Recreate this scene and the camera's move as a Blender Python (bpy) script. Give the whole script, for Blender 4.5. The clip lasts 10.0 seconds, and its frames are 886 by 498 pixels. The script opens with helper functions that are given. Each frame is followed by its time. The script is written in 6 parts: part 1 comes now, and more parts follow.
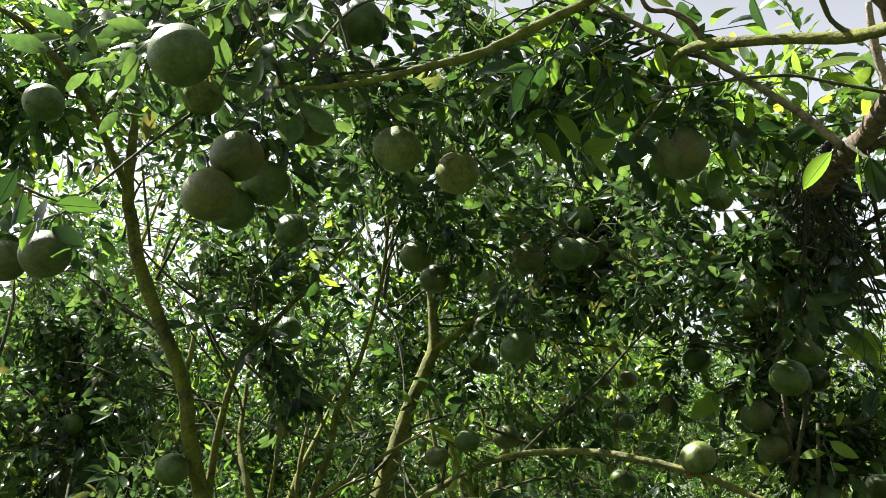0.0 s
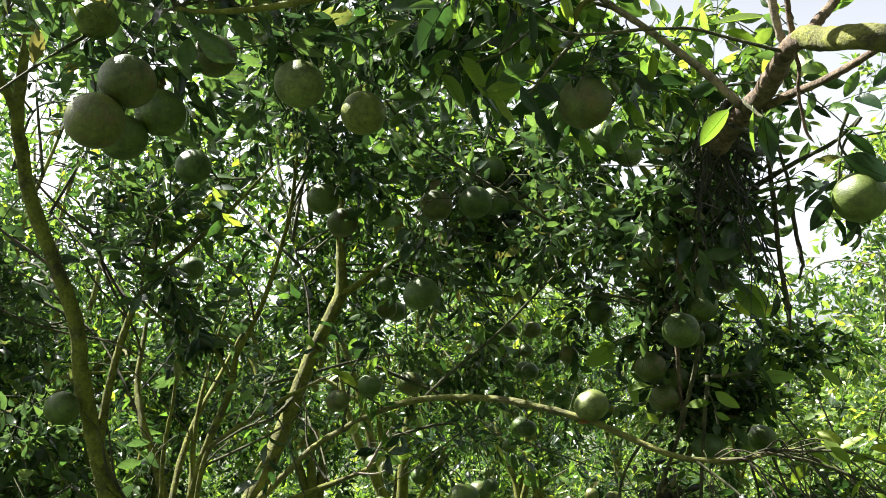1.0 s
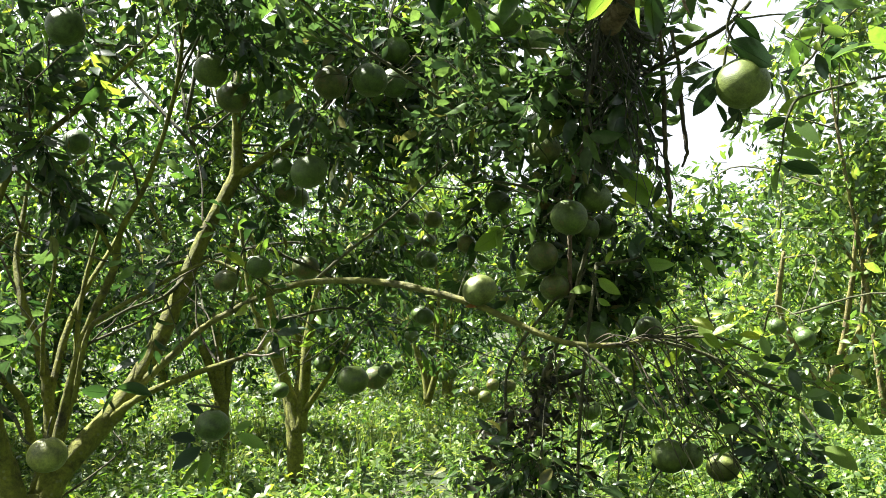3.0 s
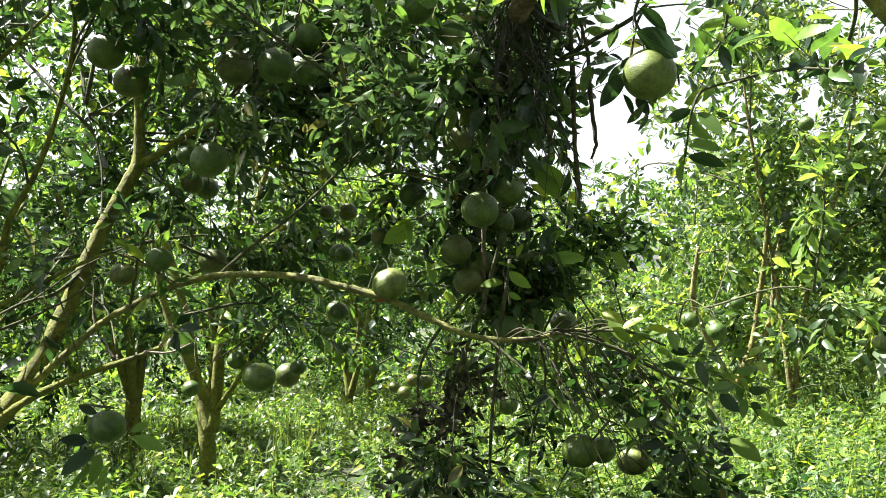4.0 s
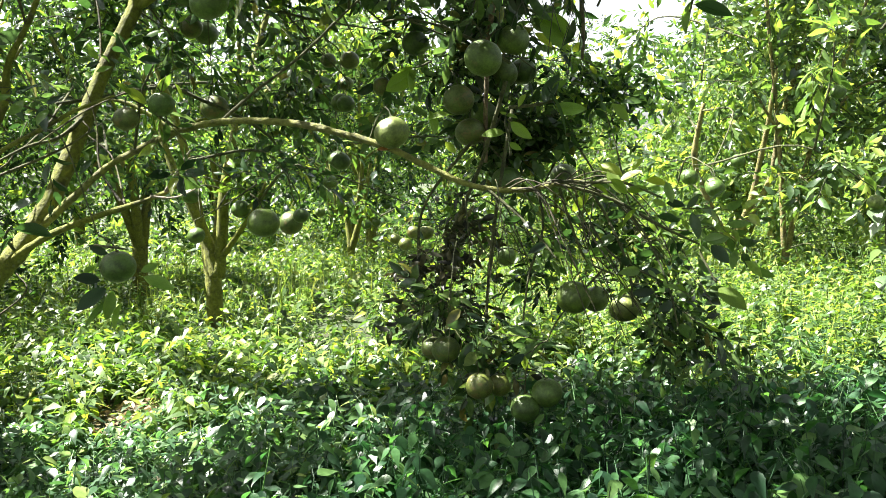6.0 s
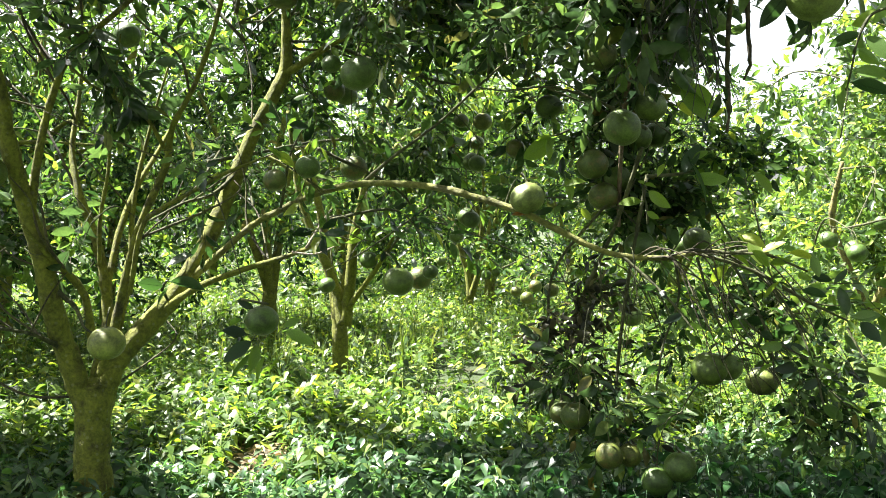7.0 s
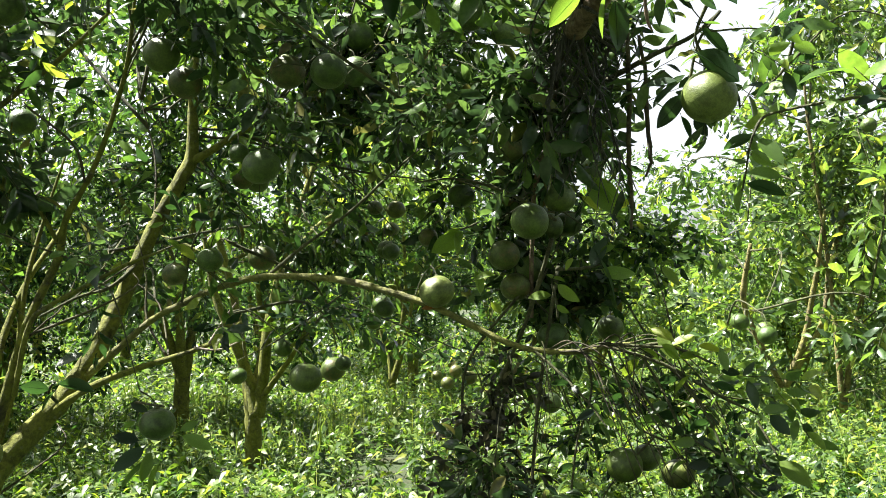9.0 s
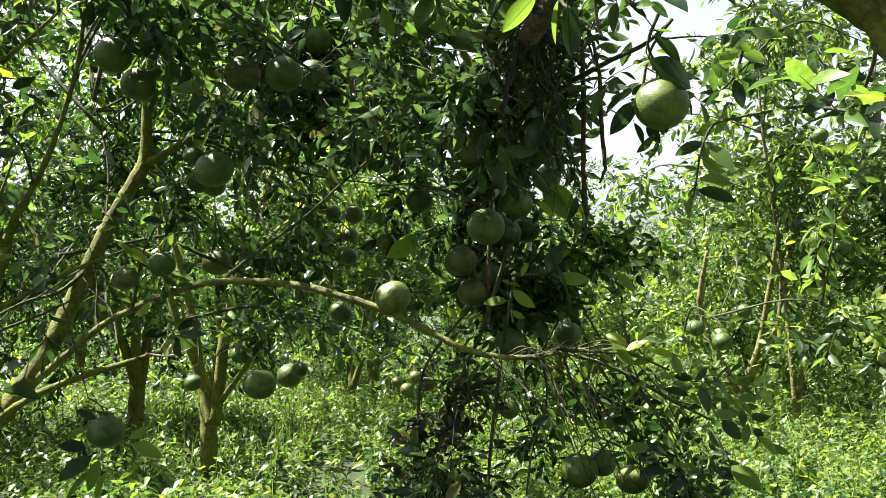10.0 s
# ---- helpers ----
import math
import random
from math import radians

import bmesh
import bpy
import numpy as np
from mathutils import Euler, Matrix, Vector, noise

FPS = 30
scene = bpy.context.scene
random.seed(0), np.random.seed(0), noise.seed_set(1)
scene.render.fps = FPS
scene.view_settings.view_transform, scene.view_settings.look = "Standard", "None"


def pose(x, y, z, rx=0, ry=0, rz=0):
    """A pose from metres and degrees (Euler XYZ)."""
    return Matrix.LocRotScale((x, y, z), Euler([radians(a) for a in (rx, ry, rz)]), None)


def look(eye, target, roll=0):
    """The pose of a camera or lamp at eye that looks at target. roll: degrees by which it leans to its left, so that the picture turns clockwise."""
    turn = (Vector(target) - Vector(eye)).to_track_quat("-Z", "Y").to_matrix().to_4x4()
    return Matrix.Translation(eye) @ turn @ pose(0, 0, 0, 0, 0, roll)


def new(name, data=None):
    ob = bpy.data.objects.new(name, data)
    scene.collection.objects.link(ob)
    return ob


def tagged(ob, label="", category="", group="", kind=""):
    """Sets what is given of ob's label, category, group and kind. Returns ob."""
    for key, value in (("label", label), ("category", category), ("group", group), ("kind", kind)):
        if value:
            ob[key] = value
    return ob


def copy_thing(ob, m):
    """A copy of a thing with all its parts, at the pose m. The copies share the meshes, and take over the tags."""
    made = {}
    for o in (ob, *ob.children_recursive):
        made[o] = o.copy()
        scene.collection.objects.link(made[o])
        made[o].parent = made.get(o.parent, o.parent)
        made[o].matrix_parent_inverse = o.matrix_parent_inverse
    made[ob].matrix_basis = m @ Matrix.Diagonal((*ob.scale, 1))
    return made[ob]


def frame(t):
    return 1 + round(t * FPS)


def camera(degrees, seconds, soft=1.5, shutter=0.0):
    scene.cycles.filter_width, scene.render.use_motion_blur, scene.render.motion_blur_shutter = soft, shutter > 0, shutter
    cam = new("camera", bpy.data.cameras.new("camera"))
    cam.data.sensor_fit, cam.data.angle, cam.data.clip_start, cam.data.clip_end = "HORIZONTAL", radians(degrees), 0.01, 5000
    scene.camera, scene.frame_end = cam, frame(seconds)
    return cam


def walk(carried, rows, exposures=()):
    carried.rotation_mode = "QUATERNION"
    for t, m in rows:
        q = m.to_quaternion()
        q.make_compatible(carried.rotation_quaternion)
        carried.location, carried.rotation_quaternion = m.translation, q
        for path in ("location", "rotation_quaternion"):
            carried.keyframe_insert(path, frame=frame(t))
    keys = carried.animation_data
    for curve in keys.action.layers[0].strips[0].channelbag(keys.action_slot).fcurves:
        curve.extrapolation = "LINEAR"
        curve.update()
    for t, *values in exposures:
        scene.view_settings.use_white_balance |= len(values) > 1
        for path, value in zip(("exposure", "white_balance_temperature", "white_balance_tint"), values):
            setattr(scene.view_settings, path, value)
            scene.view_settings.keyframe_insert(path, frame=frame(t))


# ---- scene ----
# ------------------------------------------------------------------ camera
cam = camera(55.95, 10.0, soft=0.4)
PATH = [
    (0, 0.0, -0.0, 1.47, 106.71, 4.67, 1.4),
    (0.5, 0.011, 0.029, 1.466, 104.26, 4.17, -2.21),
    (1, 0.062, 0.03, 1.447, 102.93, 3.92, -4.4),
    (1.5, 0.078, 0.047, 1.423, 101.25, 3.51, -6.06),
    (2, 0.119, 0.04, 1.403, 98.7, 3.16, -7.47),
    (3.5, 0.253, 0.13, 1.365, 95.38, 2.94, -11.63),
    (4, 0.3, 0.162, 1.365, 95.24, 3.18, -14.71),
    (4.5, 0.335, 0.172, 1.353, 94.99, 3.23, -17.96),
    (5, 0.335, 0.167, 1.318, 93.6, 2.54, -18.64),
    (5.2, 0.332, 0.161, 1.306, 91.63, 2.21, -18.85),
    (6.3, 0.266, 0.102, 1.344, 84.84, 2.5, -11.88),
    (6.5, 0.249, 0.101, 1.351, 85.5, 2.5, -10.05),
    (7, 0.202, 0.09, 1.418, 88.72, 0.93, -6.74),
    (7.5, 0.226, 0.099, 1.45, 90.95, 0.79, -6.26),
    (8, 0.233, 0.134, 1.469, 92.34, 0.7, -6.54),
    (8.5, 0.252, 0.152, 1.481, 93.4, 1.38, -8.34),
    (9, 0.294, 0.169, 1.494, 93.83, 1.56, -11.73),
    (9.5, 0.319, 0.176, 1.494, 94.05, 1.55, -13.62),
    (10, 0.325, 0.177, 1.489, 94.21, 1.46, -14.27),
]
EXPOSURE = 2.49
walk(cam, [(t, pose(x, y, z, rx, ry, rz)) for t, x, y, z, rx, ry, rz in PATH],
     [(t, EXPOSURE + stops) for t, stops in ((0.0, -0.44), (0.5, -0.22), (1.0, -0.22), (2.0, -0.03), (3.5, 0.0), (5.0, 0.0), (6.5, 0.50), (7.5, 0.22), (8.5, 0.0), (9.5, -0.26), (10.0, -0.29))])

# ------------------------------------------------------------------ sky and sun
SUN_AZ, SUN_EL = 62.0, 60.0            # degrees to the left of +y, degrees up
to_sun = Vector((-math.sin(radians(SUN_AZ)) * math.cos(radians(SUN_EL)),
                 math.cos(radians(SUN_AZ)) * math.cos(radians(SUN_EL)), math.sin(radians(SUN_EL))))
world = bpy.data.worlds.new("sky")
scene.world = world
world.use_nodes = True
wn = world.node_tree
sky = wn.nodes.new("ShaderNodeTexSky")
sky.sky_type, sky.sun_disc = "NISHITA", False
sky.sun_elevation, sky.sun_rotation = radians(SUN_EL), radians(-SUN_AZ)
sky.air_density, sky.dust_density, sky.ozone_density = 1.0, 6.0, 1.0
wn.nodes["Background"].inputs[1].default_value = 0.029
milky = wn.nodes.new("ShaderNodeHueSaturation")         # humid, milky sky
milky.inputs["Saturation"].default_value, milky.inputs["Value"].default_value = 0.32, 1.0
wn.links.new(sky.outputs[0], milky.inputs["Color"])
where = wn.nodes.new("ShaderNodeTexCoord")               # the haze brightens all round towards the horizon
split = wn.nodes.new("ShaderNodeSeparateXYZ")
wn.links.new(where.outputs["Generated"], split.inputs[0])
rise = wn.nodes.new("ShaderNodeMapRange")
rise.interpolation_type = "SMOOTHSTEP"
for k, v in ((1, 0.1), (2, 0.95), (3, 2.9), (4, 0.5)):
    rise.inputs[k].default_value = v
wn.links.new(split.outputs[2], rise.inputs[0])
veil = wn.nodes.new("ShaderNodeVectorMath")
veil.operation = "SCALE"
wn.links.new(milky.outputs[0], veil.inputs[0])
wn.links.new(rise.outputs[0], veil.inputs["Scale"])
wn.links.new(veil.outputs[0], wn.nodes["Background"].inputs[0])
sun_data = bpy.data.lights.new("sun", "SUN")
sun_data.energy, sun_data.angle, sun_data.color = 5.0, radians(0.6), (0.985, 0.96, 0.87)
sun = new("sun", sun_data)
sun.matrix_world = look(to_sun * 30, (0, 0, 0))


# ------------------------------------------------------------------ materials
def material(name):
    m = bpy.data.materials.new(name)
    m.use_nodes = True
    t = m.node_tree
    return m, t, t.nodes["Principled BSDF"], t.nodes["Material Output"]


def node(t, kind, **sets):
    n = t.nodes.new(kind)
    for k, v in sets.items():
        n.inputs[k.replace("_", " ")].default_value = v
    return n


def ramp(t, fac, stops):
    r = t.nodes.new("ShaderNodeValToRGB")
    while len(r.color_ramp.elements) < len(stops):
        r.color_ramp.elements.new(0.5)
    for e, (p, c) in zip(r.color_ramp.elements, stops):
        e.position, e.color = p, (*c, 1)
    t.links.new(fac, r.inputs[0])
    return r.outputs[0]


def mix(t, fac, a, b, blend="MIX"):
    n = t.nodes.new("ShaderNodeMix")
    n.data_type, n.blend_type = "RGBA", blend
    for socket, v in ((n.inputs[0], fac), (n.inputs[6], a), (n.inputs[7], b)):
        if isinstance(v, (int, float)):
            socket.default_value = v
        elif isinstance(v, tuple):
            socket.default_value = (*v, 1)
        else:
            t.links.new(v, socket)
    return n.outputs[2]


def bump(t, height, strength, distance, bsdf):
    b = node(t, "ShaderNodeBump", Strength=strength, Distance=distance)
    t.links.new(height, b.inputs["Height"])
    t.links.new(b.outputs[0], bsdf.inputs["Normal"])


def leaf_material(name, stops, glow, rough=0.26, per="island", through_share=0.34):
    """Waxy leaf: each one has its own green, light shines through it."""
    m, t, p, out = material(name)
    if per == "island":
        rnd = t.nodes.new("ShaderNodeNewGeometry").outputs["Random Per Island"]
    else:
        rnd = t.nodes.new("ShaderNodeObjectInfo").outputs["Random"]
    base = ramp(t, rnd, stops)
    tex = node(t, "ShaderNodeTexNoise", Scale=55.0, Detail=4.0)
    where = t.nodes.new("ShaderNodeTexCoord").outputs["Object"]
    t.links.new(where, tex.inputs["Vector"])
    blotch = ramp(t, tex.outputs[0], [(0.3, (0.72, 0.74, 0.70)), (0.7, (1.18, 1.15, 1.1))])
    colour = mix(t, 1.0, base, blotch, "MULTIPLY")
    t.links.new(colour, p.inputs["Base Color"])
    p.inputs["Roughness"].default_value = rough
    p.inputs["IOR"].default_value = 1.5
    p.inputs["Specular IOR Level"].default_value = 0.5
    fine = node(t, "ShaderNodeTexNoise", Scale=160.0, Detail=2.0)
    t.links.new(where, fine.inputs["Vector"])
    bump(t, fine.outputs[0], 0.25, 0.002, p)
    tr = t.nodes.new("ShaderNodeBsdfTranslucent")
    t.links.new(mix(t, 1.0, colour, glow, "MULTIPLY"), tr.inputs[0])
    ms = t.nodes.new("ShaderNodeMixShader")
    ms.inputs[0].default_value = through_share
    t.links.new(p.outputs[0], ms.inputs[1])
    t.links.new(tr.outputs[0], ms.inputs[2])
    t.links.new(ms.outputs[0], out.inputs[0])
    return m


GREENS = [(0.0, (0.010, 0.024, 0.014)), (0.40, (0.025, 0.056, 0.025)), (0.72, (0.082, 0.146, 0.042)), (0.92, (0.135, 0.215, 0.052)), (1.0, (0.215, 0.245, 0.050))]
M_LEAF = leaf_material("citrus_leaf", GREENS, (2.75, 2.95, 1.2))
# lighter copy of the citrus leaf, with sunlight on the foliage put into it
M_LEAF_SUNLIT = leaf_material("sunlit_citrus_leaf", [(0.0, (0.026, 0.050, 0.026)), (0.45, (0.070, 0.125, 0.045)), (0.85, (0.165, 0.238, 0.070)), (1.0, (0.250, 0.275, 0.065))], (2.7, 2.9, 1.1), 0.32)
M_LEAF_SUNLIT.node_tree.nodes["Principled BSDF"].inputs["Specular IOR Level"].default_value = 0.55
# darker copy of the citrus leaf: shade inside the crowns put into the colour
M_LEAF_SHADED = leaf_material("shaded_citrus_leaf", [(0.0, (0.013, 0.027, 0.015)), (0.5, (0.043, 0.080, 0.033)), (0.9, (0.092, 0.150, 0.046)), (1.0, (0.126, 0.105, 0.042))], (2.3, 2.4, 1.5), 0.21, through_share=0.32)
M_LEAF_WITHERED = leaf_material("withered_leaf", [(0.0, (0.014, 0.014, 0.012)), (0.5, (0.036, 0.040, 0.024)), (0.85, (0.080, 0.074, 0.042)), (1.0, (0.22, 0.20, 0.12))], (1.6, 1.6, 1.0), 0.40, through_share=0.25)
M_LEAF_YOUNG = leaf_material("young_leaf", [(0.0, (0.10, 0.17, 0.03)), (0.7, (0.16, 0.24, 0.04)), (1.0, (0.25, 0.29, 0.05))], (2.2, 2.2, 1.0), 0.4, "object", 0.5)
M_LEAF_SINGLE = leaf_material("citrus_leaf_single", GREENS[:4], (2.75, 2.95, 1.2), 0.34, "object")
M_WEED = leaf_material("weed_leaf", [(0.0, (0.018, 0.040, 0.022)), (0.5, (0.050, 0.110, 0.056)), (0.85, (0.105, 0.192, 0.076)), (1.0, (0.185, 0.240, 0.065))], (2.4, 2.8, 1.3), 0.36)
# weed leaf darkened: the shade at the front right is in its colour
M_WEED_SHADED = leaf_material("shaded_nettle_leaf", [(0.0, (0.012, 0.036, 0.020)), (0.5, (0.030, 0.082, 0.036)), (0.9, (0.060, 0.140, 0.050)), (1.0, (0.092, 0.170, 0.052))], (2.1, 2.7, 1.3), 0.36)
M_WEED_SHADED.node_tree.nodes["Principled BSDF"].inputs["Specular IOR Level"].default_value = 0.32
M_WEED_TALL = leaf_material("tall_weed_leaf", [(0.0, (0.016, 0.042, 0.015)), (0.5, (0.074, 0.130, 0.032)), (0.85, (0.155, 0.222, 0.042)), (1.0, (0.235, 0.255, 0.045))], (2.5, 2.8, 1.1), 0.42)
M_WEED_TALL.node_tree.nodes["Principled BSDF"].inputs["Specular IOR Level"].default_value = 0.36
M_GRASS = leaf_material("grass_blade", [(0.0, (0.05, 0.09, 0.022)), (0.6, (0.105, 0.160, 0.035)), (1.0, (0.19, 0.21, 0.06))], (2.2, 2.2, 1.1), 0.5)


def bark_material(name, dark, mid, moss, moss_from):
    m, t, p, out = material(name)
    where = t.nodes.new("ShaderNodeTexCoord").outputs["Object"]
    big = node(t, "ShaderNodeTexNoise", Scale=6.0, Detail=7.0, Roughness=0.7)
    stain = node(t, "ShaderNodeTexNoise", Scale=15.0, Detail=6.0, Roughness=0.7)
    small = node(t, "ShaderNodeTexNoise", Scale=60.0, Detail=7.0, Roughness=0.7)
    for n in (big, stain, small):
        t.links.new(where, n.inputs["Vector"])
    wood = ramp(t, mix(t, 0.5, stain.outputs[0], small.outputs[0]), [(0.36, dark), (0.62, mid)])
    cover = ramp(t, big.outputs[0], [(moss_from, (0, 0, 0)), (moss_from + 0.14, (1, 1, 1))])
    spots = node(t, "ShaderNodeTexVoronoi", Scale=26.0)
    t.links.new(where, spots.inputs["Vector"])
    lichen = ramp(t, spots.outputs["Distance"], [(0.16, (1, 1, 1)), (0.24, (0, 0, 0))])
    green_part = mix(t, ramp(t, small.outputs[0], [(0.35, (0, 0, 0)), (0.65, (1, 1, 1))]), tuple(0.72 * c for c in moss), tuple(1.15 * c for c in moss))
    col = mix(t, cover, wood, green_part)
    soft = node(t, "ShaderNodeMath")
    soft.operation = "MULTIPLY"
    soft.inputs[1].default_value = 0.22
    t.links.new(lichen, soft.inputs[0])
    col = mix(t, soft.outputs[0], col, (0.30, 0.30, 0.22))
    col = mix(t, 1.0, col, ramp(t, stain.outputs[0], [(0.36, (0.6, 0.6, 0.55)), (0.52, (1.0, 1.0, 1.0)), (0.7, (1.25, 1.2, 1.05))]), "MULTIPLY")
    t.links.new(col, p.inputs["Base Color"])
    p.inputs["Roughness"].default_value = 0.85
    both = mix(t, 0.5, stain.outputs[0], small.outputs[0])
    bump(t, both, 0.9, 0.022, p)
    return m


M_BARK = bark_material("mossy_bark", (0.028, 0.026, 0.010), (0.090, 0.082, 0.025), (0.165, 0.178, 0.022), 0.35)
M_BARK_GREY = bark_material("grey_bark", (0.050, 0.046, 0.024), (0.165, 0.160, 0.075), (0.185, 0.190, 0.045), 0.36)
M_BARK_DARK = bark_material("dark_bark", (0.026, 0.023, 0.014), (0.085, 0.070, 0.042), (0.10, 0.10, 0.035), 0.48)
M_BARK_BROWN = bark_material("brown_bark", (0.07, 0.045, 0.030), (0.21, 0.15, 0.10), (0.20, 0.19, 0.09), 0.60)
M_BARK_PALE = bark_material("pale_bark", (0.09, 0.075, 0.035), (0.22, 0.18, 0.085), (0.24, 0.225, 0.06), 0.45)
M_TWIG = bark_material("green_twig", (0.035, 0.040, 0.018), (0.085, 0.090, 0.035), (0.12, 0.12, 0.05), 0.55)
M_DEAD = bark_material("dead_twig", (0.16, 0.13, 0.10), (0.32, 0.28, 0.22), (0.25, 0.23, 0.18), 0.6)


def rind_material(name, green, scar, scar_from):
    """Pomelo rind: oil-gland pits, pale specks and corky brown scars."""
    m, t, p, out = material(name)
    where = t.nodes.new("ShaderNodeTexCoord").outputs["Object"]
    rnd = t.nodes.new("ShaderNodeObjectInfo").outputs["Random"]
    shift = node(t, "ShaderNodeMapping")
    t.links.new(where, shift.inputs["Vector"])
    comb = t.nodes.new("ShaderNodeCombineXYZ")
    mul = node(t, "ShaderNodeMath")
    mul.operation = "MULTIPLY"
    mul.inputs[1].default_value = 40.0
    t.links.new(rnd, mul.inputs[0])
    t.links.new(mul.outputs[0], comb.inputs[0])
    t.links.new(comb.outputs[0], shift.inputs["Location"])
    pits = node(t, "ShaderNodeTexVoronoi", Scale=58.0)
    specks = node(t, "ShaderNodeTexNoise", Scale=16.0, Detail=5.0, Roughness=0.7)
    patch = node(t, "ShaderNodeTexNoise", Scale=2.6, Detail=8.0, Roughness=0.75)
    tone = node(t, "ShaderNodeTexNoise", Scale=3.2, Detail=6.0, Roughness=0.7)
    for n in (pits, specks, patch, tone):
        t.links.new(shift.outputs[0], n.inputs["Vector"])
    a = tuple(0.5 * c for c in green)
    b = tuple(1.5 * c for c in green)
    col = ramp(t, tone.outputs[0], [(0.35, a), (0.65, b)])
    hue = ramp(t, rnd, [(0.0, (0.85, 0.95, 0.85)), (0.5, (1.0, 1.0, 1.0)), (1.0, (1.3, 1.15, 0.95))])
    col = mix(t, 1.0, col, hue, "MULTIPLY")
    col = mix(t, ramp(t, pits.outputs["Distance"], [(0.0, (0.5, 0.5, 0.5)), (0.35, (0, 0, 0))]), col, tuple(1.7 * c for c in green))
    col = mix(t, ramp(t, patch.outputs[0], [(scar_from, (0, 0, 0)), (scar_from + 0.1, (0.85, 0.85, 0.85))]), col, scar)
    col = mix(t, 1.0, col, ramp(t, specks.outputs[0], [(0.34, (0.72, 0.75, 0.7)), (0.5, (1.0, 1.0, 1.0)), (0.68, (1.28, 1.22, 1.15))]), "MULTIPLY")
    t.links.new(col, p.inputs["Base Color"])
    p.inputs["Roughness"].default_value = 0.40
    bump(t, pits.outputs["Distance"], 0.3, 0.004, p)
    return m


M_RIND = rind_material("green_rind", (0.058, 0.100, 0.020), (0.12, 0.10, 0.034), 0.60)
M_RIND_BROWN = rind_material("russet_rind", (0.072, 0.097, 0.022), (0.13, 0.095, 0.034), 0.52)
# lighter rind for fruit in the sun, the sunlight being part of its colour
M_RIND_SUNLIT = rind_material("sunlit_rind", (0.125, 0.160, 0.042), (0.16, 0.135, 0.055), 0.62)

m, t, p, out = material("soil")
where = t.nodes.new("ShaderNodeTexCoord").outputs["Object"]
n1 = node(t, "ShaderNodeTexNoise", Scale=1.4, Detail=8.0, Roughness=0.7)
n2 = node(t, "ShaderNodeTexNoise", Scale=30.0, Detail=6.0, Roughness=0.7)
for n in (n1, n2):
    t.links.new(where, n.inputs["Vector"])
earth = ramp(t, n2.outputs[0], [(0.3, (0.022, 0.017, 0.010)), (0.7, (0.085, 0.062, 0.038))])
green = ramp(t, n2.outputs[0], [(0.3, (0.012, 0.020, 0.007)), (0.7, (0.045, 0.070, 0.020))])
t.links.new(mix(t, ramp(t, n1.outputs[0], [(0.36, (0, 0, 0)), (0.50, (1, 1, 1))]), earth, green), p.inputs["Base Color"])
p.inputs["Roughness"].default_value = 0.95
bump(t, n2.outputs[0], 0.8, 0.03, p)
M_SOIL = m


# ------------------------------------------------------------------ mesh helpers
rng = np.random.default_rng(7)


def mesh_arrays(name, verts, tris, mats, index=None, smooth=True):
    """A triangle mesh straight from arrays."""
    me = bpy.data.meshes.new(name)
    me.vertices.add(len(verts))
    me.vertices.foreach_set("co", np.ascontiguousarray(verts, dtype=np.float32).ravel())
    me.loops.add(len(tris) * 3)
    me.loops.foreach_set("vertex_index", np.ascontiguousarray(tris, dtype=np.int32).ravel())
    me.polygons.add(len(tris))
    me.polygons.foreach_set("loop_start", np.arange(0, len(tris) * 3, 3, dtype=np.int32))
    for mt in mats:
        me.materials.append(mt)
    if index is not None:
        me.polygons.foreach_set("material_index", np.ascontiguousarray(index, dtype=np.int32))
    if smooth:
        me.polygons.foreach_set("use_smooth", np.ones(len(tris), dtype=bool))
    me.update(calc_edges=True)
    me.validate()
    return me


def part(name, me, parent, label="", kind=""):
    ob = new(name, me)
    ob.parent = parent
    return tagged(ob, label, kind=kind)


def smooth_line(points, per=6):
    """Catmull-Rom through rows of numbers."""
    p = np.asarray(points, dtype=float)
    p = np.vstack([2 * p[0] - p[1], p, 2 * p[-1] - p[-2]])
    rows = []
    for i in range(1, len(p) - 2):
        for u in np.arange(per) / per:
            a, b, c, d = p[i - 1], p[i], p[i + 1], p[i + 2]
            rows.append(0.5 * (2 * b + (c - a) * u + (2 * a - 5 * b + 4 * c - d) * u * u + (3 * b - a - 3 * c + d) * u ** 3))
    rows.append(p[-2])
    return np.array(rows)


